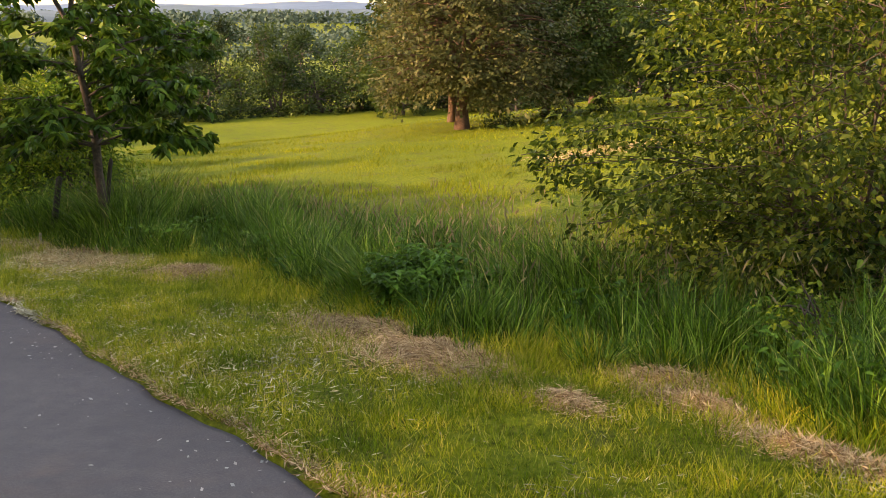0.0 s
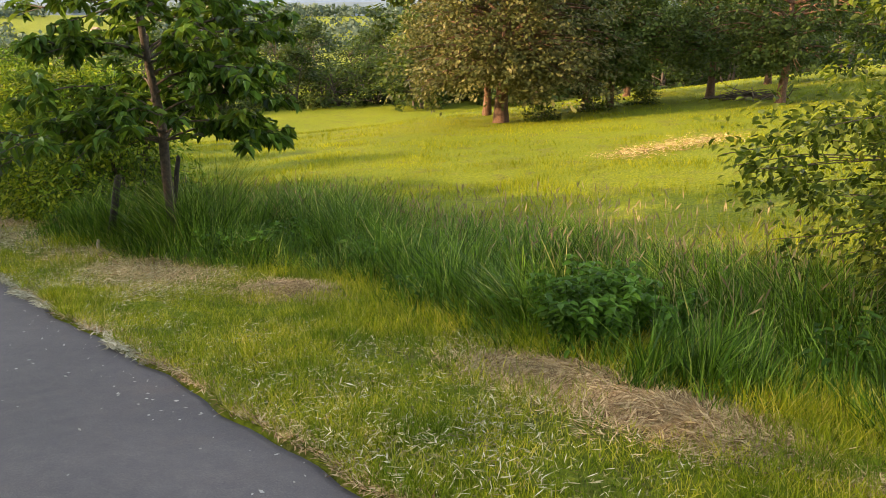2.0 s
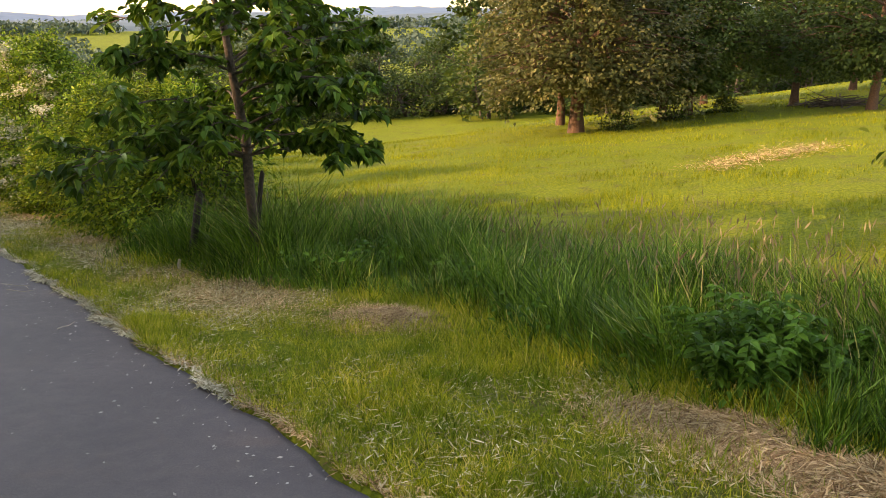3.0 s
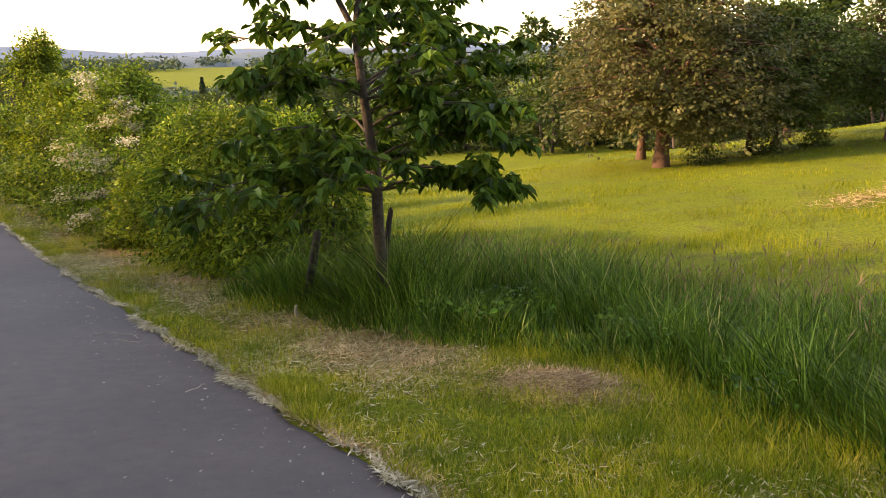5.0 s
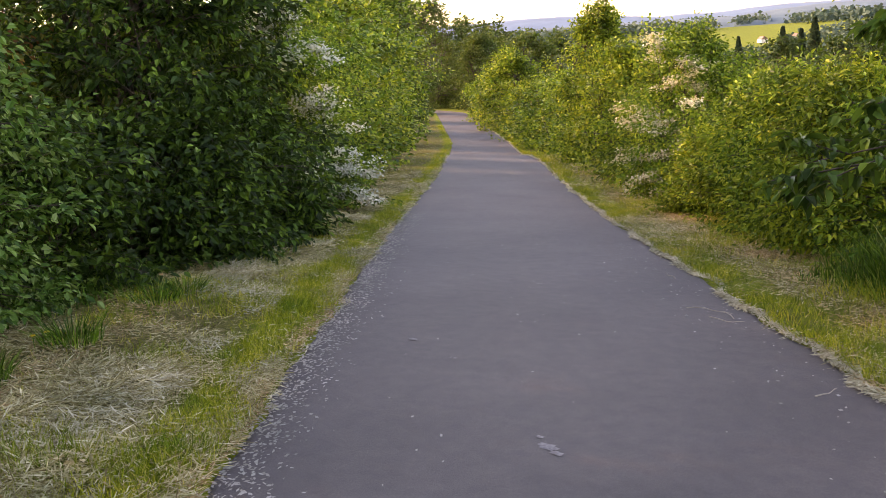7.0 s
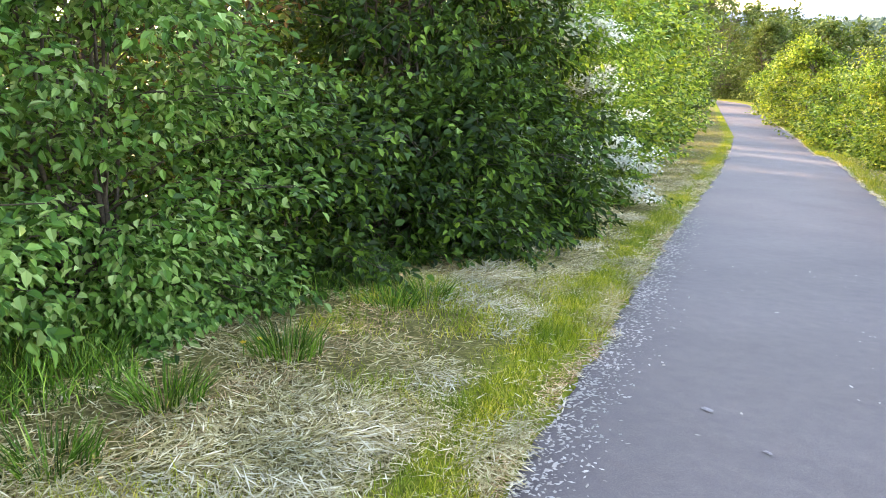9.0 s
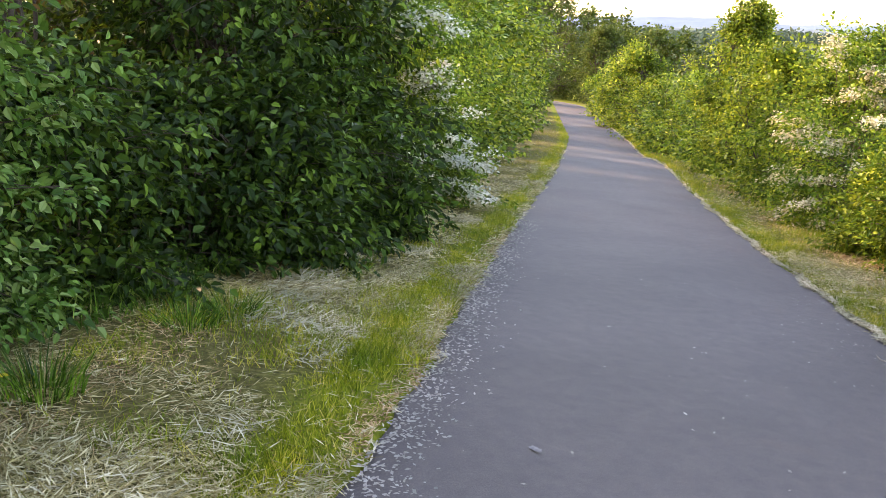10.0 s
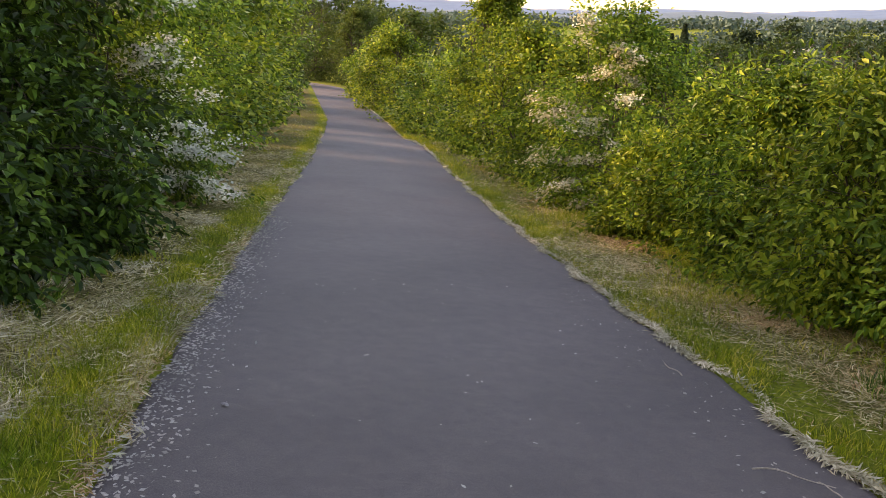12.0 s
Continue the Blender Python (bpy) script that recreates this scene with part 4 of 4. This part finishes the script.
woody("roadside_tree", spot(103.0, -3.9), "tall green tree where the path bends", "tree", 215, 14.0, 3.0, OLIVE_LEAF, 0.28, 18000, 140, 5, 0.02, 0.55, big=False, trunk_r=0.12, bark=BARK, top=0.62)
woody("roadside_tree", spot(122.0, -0.5), "broad dark green tree behind the bend of the path", "tree", 216, 13.5, 4.2, OLIVE_LEAF, 0.28, 16000, 140, 5, 0.02, 0.55, big=False, trunk_r=0.1, bark=BARK, top=0.62)
woody("roadside_tree", spot(115.0, 5.2), "green tree closing the bend of the path", "tree", 217, 8.5, 3.0, OLIVE_LEAF, 0.28, 14000, 140, 5, 0.02, 0.55, big=False, trunk_r=0.1, bark=BARK, top=0.62)
woody("roadside_tree", spot(126.0, 9.0), "pale olive tree behind the bend of the path", "tree", 218, 8.0, 4.0, OLIVE_LEAF, 0.3, 12000, 140, 5, 0.02, 0.55, big=False, trunk_r=0.1, bark=BARK, top=0.62)
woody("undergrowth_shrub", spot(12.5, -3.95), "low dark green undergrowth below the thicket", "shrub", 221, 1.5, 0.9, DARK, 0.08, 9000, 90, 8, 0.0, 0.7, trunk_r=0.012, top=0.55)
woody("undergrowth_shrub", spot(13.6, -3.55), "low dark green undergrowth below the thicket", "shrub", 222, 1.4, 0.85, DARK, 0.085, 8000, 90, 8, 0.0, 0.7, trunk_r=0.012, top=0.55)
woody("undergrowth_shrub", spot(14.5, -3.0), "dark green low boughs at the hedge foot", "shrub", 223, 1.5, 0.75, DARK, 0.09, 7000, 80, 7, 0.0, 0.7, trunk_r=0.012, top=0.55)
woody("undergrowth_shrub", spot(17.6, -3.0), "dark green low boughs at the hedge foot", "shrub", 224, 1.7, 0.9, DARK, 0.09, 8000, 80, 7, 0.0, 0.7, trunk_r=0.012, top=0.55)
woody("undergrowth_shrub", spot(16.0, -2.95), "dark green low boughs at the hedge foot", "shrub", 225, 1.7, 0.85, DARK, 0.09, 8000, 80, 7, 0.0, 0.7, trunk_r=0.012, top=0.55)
# Added for shade, mostly unseen: the hedge behind the walk and a second row
for i, (s, n, h) in enumerate([(6.2, -5.2, 5.2), (3.2, -5.3, 5.3), (0.0, -5.3, 5.0), (-3.2, -5.3, 5.0), (-6.6, -5.3, 5.0), (-10.4, -5.3, 5.0), (-14.5, -5.3, 5.0),
                               (8.0, -8.4, 6.0), (11.0, -9.0, 6.0), (13.8, -8.4, 4.8), (16.8, -8.4, 4.2), (20.5, -7.8, 2.8), (24.5, -7.8, 3.0), (28.5, -8.0, 3.2), (33.0, -8.2, 3.8), (38.0, -8.6, 4.6), (43.0, -8.8, 4.8),
                               (48.5, -9.0, 5.2), (55.0, -9.4, 5.6), (61.0, -9.6, 6.0), (70.0, -9.0, 6.0), (76.0, -9.0, 6.0)]):
    woody("hedge_bush", spot(s, n), "dense green shrub added to shade the path and verge", "shrub", 230 + i, h, 2.2, LIGHT_LEAF if n > -6 else DARK, 0.17, 7000, 80, 6, 0.05, 0.7, big=False, top=0.6, spray=0.16)

# ---- the meadow's apple trees ----
APPLES = [(24.6, 21.9, 6.2, 3.5), (27.62, 24.06, 5.6, 2.8), (24.44, 27.6, 5.0, 2.6), (24.8, 26.56, 4.8, 2.3), (22.6, 31.6, 5.2, 2.6), (18.3, 29.3, 5.2, 2.5),
          (25.5, 41.0, 5.2, 3.4), (18.0, 41.0, 5.0, 3.2), (29.0, 34.5, 5.0, 3.0), (22.0, 48.0, 5.4, 3.8)]
for i, (s, n, h, r) in enumerate(APPLES):
    woody("apple_tree", spot(s, n), "old apple tree with a reddish trunk and dense low crown" if i == 0 else "old apple tree with a low crown in the meadow", "tree",
          301 + i, h, r, APPLE_LEAF if i < 2 else (WOOD_LEAF if i > 4 else OLIVE_LEAF), 0.15, 40000 if i == 0 else 15000, 220 if i == 0 else 100, 5, 0.25 if i == 0 else 0.32, 0.55, bark=BARK_RED, trunk=1.7, trunk_r=0.26 if i == 0 else 0.17,
          big=False, top=0.6, spread=0.26, group="apple trees in the meadow", lean=(0.2, 0), uneven=0.2)


# ---- small things on the path and the verges ----
def ground_twig(s, n, turn, size, seed, material, label):
    """A thin bent twig, or straw, lying on the asphalt."""
    rng = np.random.default_rng(seed)
    ob = holder("twig", spot(s, n, 0.022), label, "twig", "twigs on the path")
    ob.rotation_euler = (0.08, 0.05, turn)
    w = Tubes()
    t = np.linspace(0, 1, 8)
    w.add(np.stack([(t - 0.5) * size, 0.16 * size * np.sin(t * 3.1 + seed), 0.004 + 0.01 * np.abs(np.sin(t * 5))], -1), np.linspace(0.0045, 0.002, 8), 5)
    part("stalk", w.mesh("stalk", material), ob)


for s, n, turn, size, seed in ((11.75, 1.62, 0.5, 0.34, 1), (11.6, 1.72, 2.7, 0.2, 2), (11.45, 1.66, 0.2, 0.26, 3), (9.6, 1.6, 1.0, 0.16, 4), (13.4, 1.75, 2.2, 0.2, 5)):
    ground_twig(s, n, turn, size, seed, PALE_WOOD, "thin pale dry twig lying on the asphalt")


def stain(s, n, size, seed):
    """A dried pale splash: a low crust with a ragged rim."""
    rng = np.random.default_rng(seed)
    bm = bmesh.new()
    rim = []
    for i in range(15):
        a = i / 15 * 2 * math.pi
        r = size * rng.uniform(0.55, 1.05)
        rim.append(bm.verts.new((math.cos(a) * r * 1.5, math.sin(a) * r * 0.8, 0.0)))
    top = bm.verts.new((0, 0, 0.004))
    for i in range(15):
        bm.faces.new((top, rim[i], rim[(i + 1) % 15]))
    me = bpy.data.meshes.new("pale_stain")
    bm.to_mesh(me)
    bm.free()
    me.materials.append(STAIN)
    ob = new("pale_stain", me)
    ob.location = spot(s, n, 0.017)
    tagged(ob, "dried pale splash on the asphalt", "stain")


STAIN = plain("pale_crust", (0.14, 0.13, 0.125), (0.30, 0.275, 0.26), 60.0, 0.9, 0.5, 0.002)
for s, n, size, seed in ((8.80, 0.0, 0.045, 1), (8.72, 0.03, 0.03, 2), (8.93, -0.02, 0.02, 3), (10.83, -0.66, 0.028, 4), (10.35, -0.4, 0.02, 5), (12.5, -0.9, 0.022, 6)):
    stain(s, n, size, seed)


def dandelion(s, n, seed):
    ob = holder("dandelion", spot(s, n), "small yellow flower in the cut verge", "flower")
    w = Tubes()
    w.add([(0, 0, -0.02), (0.005, 0, 0.06), (0.01, 0, 0.12)], [0.003, 0.003, 0.0025], 5)
    part("stalk", w.mesh("stalk", NETTLE), ob)
    rng = np.random.default_rng(seed)
    m = 40
    a = rng.uniform(0, 6.3, m)
    along = np.stack([np.cos(a), np.sin(a), rng.uniform(0.1, 0.8, m)], -1)
    v, q = small_leaf_arrays(np.tile([(0.01, 0, 0.12)], (m, 1)), along, rng.normal(size=(m, 3)) + np.array([0, 0, 1.0]), np.full(m, 0.022), np.full(m, 0.006))
    part("flower_head", quads_mesh("flower_head", v, q, FLOWER), ob, "yellow flower head")


dandelion(10.44, -3.02, 1)
dandelion(10.55, -2.98, 2)


def brush_pile(s, n, seed):
    rng = np.random.default_rng(seed)
    ob = holder("brush_pile", spot(s, n), "low heap of dead branches in the meadow", "brush pile")
    w = Tubes()
    for i in range(60):
        a, r = rng.uniform(0, 6.3), rng.uniform(0.4, 1.3)
        c = rng.normal(size=3) * np.array([0.6, 0.6, 0.0])
        p, q = c + np.array([math.cos(a) * r, math.sin(a) * r, rng.uniform(0.0, 0.5)]), c - np.array([math.cos(a) * r, math.sin(a) * r, 0])
        w.add(bent(rng, q, p, 0.06, 5), np.linspace(0.03, 0.008, 5), 5)
    part("branchwood", w.mesh("branchwood", BARK), ob)


brush_pile(20.3, 31.3, 1)
for i, (s, n, h) in enumerate(((23.6, 22.9, 0.6), (23.7, 26.0, 0.8), (23.5, 28.6, 0.6))):
    woody("sapling_bush", spot(s, n), "low sprouting scrub at an apple tree's foot", "shrub", 330 + i, h, 0.6, OLIVE_LEAF, 0.10, 900, 30, 6, 0.02, 0.6, big=False, trunk_r=0.01)

woody("sapling_bush", spot(2.7, 4.7), "small yellow-green sapling standing in tall grass", "shrub", 340, 0.55, 0.22, YELLOW_LEAF, 0.045, 260, 20, 5, 0.3, 0.6, trunk_r=0.006)


# ---- far woods, conifers, fields and hills ----
def far_tree(at, height, radius, leaf, seed, label, leaves=2600):
    woody("far_tree", at, label, "tree", seed, height, radius, leaf, max(0.3, height * 0.055), leaves, 30, 3, 0.03, 0.55, big=False, trunk_r=0.15, bark=BARK, top=0.62, spread=0.3, group="trees of the far wood", spray=0.2)


def polar(deg, dist):
    """A spot of the ground: degrees to the left of +y, metres from the start."""
    a = radians(deg)
    return spot(*sn(-math.sin(a) * dist, math.cos(a) * dist))


rng = np.random.default_rng(500)
EDGE_WOOD = "dark green tree at the lower edge of the meadow"
for i in range(32):
    deg = 34 - i * 1.7 + rng.normal() * 0.4
    far_tree(polar(deg, 80 + rng.uniform(-5, 9)), rng.uniform(3.2, 5.2) if deg > 7 else rng.uniform(4.5, 8.0), rng.uniform(2.4, 3.8), (WOOD_LEAF, WOOD_LEAF, OLIVE_LEAF)[i % 3], 510 + i, EDGE_WOOD)
for i in range(24):
    deg = 26 - i * 2.0 + rng.normal() * 0.6
    far_tree(polar(deg, 104 + rng.uniform(-6, 14)), rng.uniform(5.0, 7.0) if deg > 7 else rng.uniform(9, 13), rng.uniform(3.2, 4.6), WOOD_LEAF, 560 + i, "tall dark tree of the far wood")


def conifer(at, height, seed):
    rng = np.random.default_rng(seed)
    ob = holder("spruce", at, "dark pointed spruce standing above the far wood", "tree", "far spruces")
    wood = Tubes()
    wood.add([(0, 0, -0.5), (0, 0, height * 0.5), (0, 0, height)], [0.3, 0.2, 0.03], 6)
    m = 1500
    k = rng.random(m) ** 0.8
    r = height * 0.17 * (1 - k) * (0.7 + 0.5 * rng.random(m))
    a = rng.uniform(0, 6.3, m)
    base = np.stack([np.cos(a) * r * 0.6, np.sin(a) * r * 0.6, height * (0.08 + 0.92 * k)], -1)
    along = np.stack([np.cos(a), np.sin(a), -0.35 + 0 * a], -1)
    v, q = small_leaf_arrays(base, along, rng.normal(size=(m, 3)) * 0.4 + np.array([0, 0, 1.0]), 0.5 * r + height * 0.04, np.full(m, height * 0.045))
    part("trunk", wood.mesh("trunk", BARK), ob)
    part("crown", quads_mesh("crown", v, q, SPRUCE), ob)


for i, (deg, dist, h) in enumerate([(21.5, 300, 18), (22.2, 306, 15), (23.2, 304, 16), (25.6, 330, 14), (19.0, 300, 13)]):
    conifer(polar(deg, dist), h, 620 + i)
# groups of broad trees in the valley
for i, (deg, dist, h, r, leaf) in enumerate([(17.0, 150, 11, 5.5, 2), (18.8, 154, 10.5, 5.0, 2), (14.2, 158, 9.5, 5.5, 2), (11.5, 160, 9.5, 5.5, 2), (8.0, 215, 10, 7, 1), (38.2, 210, 15, 8, 1), (36.4, 230, 16, 7, 1), (40.5, 190, 14, 8, 1),
                                             (42.5, 170, 13, 7, 0), (34.0, 200, 10, 7, 0), (31.0, 170, 7, 6, 0), (28.5, 165, 7, 6, 0), (26.0, 175, 7, 6, 0), (23.5, 185, 6, 6, 0), (45.5, 165, 14, 7, 0), (48, 150, 13, 7, 0),
                                             (35.5, 135, 9, 5, 0), (38.5, 130, 9, 5, 0), (41.0, 125, 9, 5, 0), (32.5, 130, 6, 5, 0), (5, 205, 14, 8, 1), (1, 200, 14, 8, 1), (28, 125, 4.5, 4, 0), (30.2, 122, 4.5, 4, 0)]):
    far_tree(polar(deg, dist), h, r, (OLIVE_LEAF, WOOD_LEAF, SPRUCE)[leaf], 640 + i, "rounded tree of the valley in the distance", 3000)


def far_wood():
    """Woods over the valley and the hills, too far to tell single trees apart."""
    rng = np.random.default_rng(9)
    m = 15000
    deg = rng.uniform(-40, 75, m)
    dist = 380 + 2600 * rng.random(m) ** 0.9
    a = np.radians(deg)
    x, y = -np.sin(a) * dist, np.cos(a) * dist
    keep = patchy(x * 0.006, y * 0.006, 1.0, 91) + 0.5 * patchy(x * 0.02, y * 0.02, 1.0, 92) > -0.15
    x, y, dist = x[keep], y[keep], dist[keep]
    p = place(*sn(x, y), 0)
    # each crown: small clumps of leaves over the upper half of a ball
    each = 16
    size = np.repeat(rng.uniform(4, 8, len(p)) * (0.8 + dist / 2500), each)
    way = unit(rng.normal(size=(len(p) * each, 3)) * np.array([1, 1, 0.8]) + np.array([0, 0, 0.35]))
    heart = np.repeat(p, each, 0) + way * size[:, None] * np.array([1.1, 1.1, 0.9]) + np.c_[np.zeros((len(size), 2)), size * 0.9]
    clump = np.repeat(np.clip(dist * 0.0042, 1.5, 9), each) * rng.uniform(0.6, 1.3, len(size))
    v, q = small_leaf_arrays(heart, rng.normal(size=heart.shape), way, clump, clump)
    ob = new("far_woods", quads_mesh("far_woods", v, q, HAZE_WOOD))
    tagged(ob, "woods on distant hills with blue haze in their colour", "woods", kind="stuff")


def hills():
    """Two wooded ridges that close the view, haze put into their colour."""
    for k, (dist, lo, hi, mat, seed) in enumerate(((2300, 0.55, 1.0, HAZE_HILL_NEAR, 3), (3900, 0.85, 1.3, HAZE_HILL_FAR, 8))):
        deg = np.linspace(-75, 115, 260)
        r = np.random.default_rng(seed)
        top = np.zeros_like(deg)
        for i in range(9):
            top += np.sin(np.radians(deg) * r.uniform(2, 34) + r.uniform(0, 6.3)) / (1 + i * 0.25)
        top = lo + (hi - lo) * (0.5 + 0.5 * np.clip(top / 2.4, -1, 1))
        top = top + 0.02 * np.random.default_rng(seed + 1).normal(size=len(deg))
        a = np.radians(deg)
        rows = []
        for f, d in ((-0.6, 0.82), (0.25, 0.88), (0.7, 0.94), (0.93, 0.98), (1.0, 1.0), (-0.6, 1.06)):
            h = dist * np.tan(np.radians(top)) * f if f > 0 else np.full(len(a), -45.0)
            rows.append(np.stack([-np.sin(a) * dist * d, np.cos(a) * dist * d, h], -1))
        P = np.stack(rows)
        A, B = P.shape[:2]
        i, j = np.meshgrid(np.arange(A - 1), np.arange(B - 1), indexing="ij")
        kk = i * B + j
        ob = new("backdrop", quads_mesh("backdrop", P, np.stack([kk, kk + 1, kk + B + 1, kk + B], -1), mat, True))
        tagged(ob, "long wooded ridge on the horizon, blue haze in its colour", "hills", kind="structure")


# Haze over the valley is mixed into these bluish leaf colours.
HAZE_WOOD = leafy("hazed_distant_woods", [(0.0, (0.040, 0.068, 0.066)), (1.0, (0.085, 0.125, 0.100))], 0.9, 0.1, 0.01)
# Both ridges carry the haze of distance as blue in their base colour.
HAZE_HILL_NEAR = plain("hazed_near_ridge", (0.05, 0.09, 0.12), (0.095, 0.15, 0.175), 0.012, 1.0, 0.2, 5.0)
HAZE_HILL_FAR = plain("hazed_far_ridge", (0.082, 0.14, 0.21), (0.12, 0.19, 0.27), 0.008, 1.0, 0.2, 5.0)
far_wood()
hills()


def far_house(deg, dist, turn, wide, long, wall, roof_material):
    """A small gabled house of a village far down the valley."""
    ob = holder("far_house", polar(deg, dist), "small pale gabled house of a distant village", "house", "houses of the distant village")
    ob.rotation_euler = (0, 0, turn)
    h, w, l = 5.0, wide / 2, long / 2
    v = [(-w, -l, -3), (w, -l, -3), (w, l, -3), (-w, l, -3), (-w, -l, h), (w, -l, h), (w, l, h), (-w, l, h)]
    q = [(0, 1, 5, 4), (1, 2, 6, 5), (2, 3, 7, 6), (3, 0, 4, 7)]
    part("wall", quads_mesh("wall", v, q, wall), ob)
    r, o = h + w * 0.8, 0.5
    v = [(-w - o, -l - o, h - 0.4), (0, -l - o, r), (0, l + o, r), (-w - o, l + o, h - 0.4), (w + o, -l - o, h - 0.4), (w + o, l + o, h - 0.4), (0, -l - o, h - 0.4), (0, l + o, h - 0.4)]
    q = [(0, 1, 2, 3), (1, 4, 5, 2), (0, 6, 4, 1), (3, 2, 5, 7)]
    part("roof", quads_mesh("roof", v, q, roof_material), ob)


WALL_PAINT = plain("house_plaster", (0.55, 0.53, 0.48), (0.75, 0.73, 0.68), 0.8, 0.9, 0.2, 0.02)
ROOF_TILE = plain("roof_tiles", (0.16, 0.09, 0.07), (0.26, 0.16, 0.12), 1.5, 0.8, 0.4, 0.05)
for deg, dist, turn, w, l in ((22.9, 1250, 0.3, 10, 16), (22.2, 1290, 1.2, 9, 13), (24.0, 1270, 0.8, 9, 14), (14.8, 1200, 0.2, 10, 15), (14.0, 1240, 1.0, 10, 18), (16.0, 1260, 0.5, 9, 12)):
    far_house(deg, dist, turn, w, l, WALL_PAINT, ROOF_TILE)
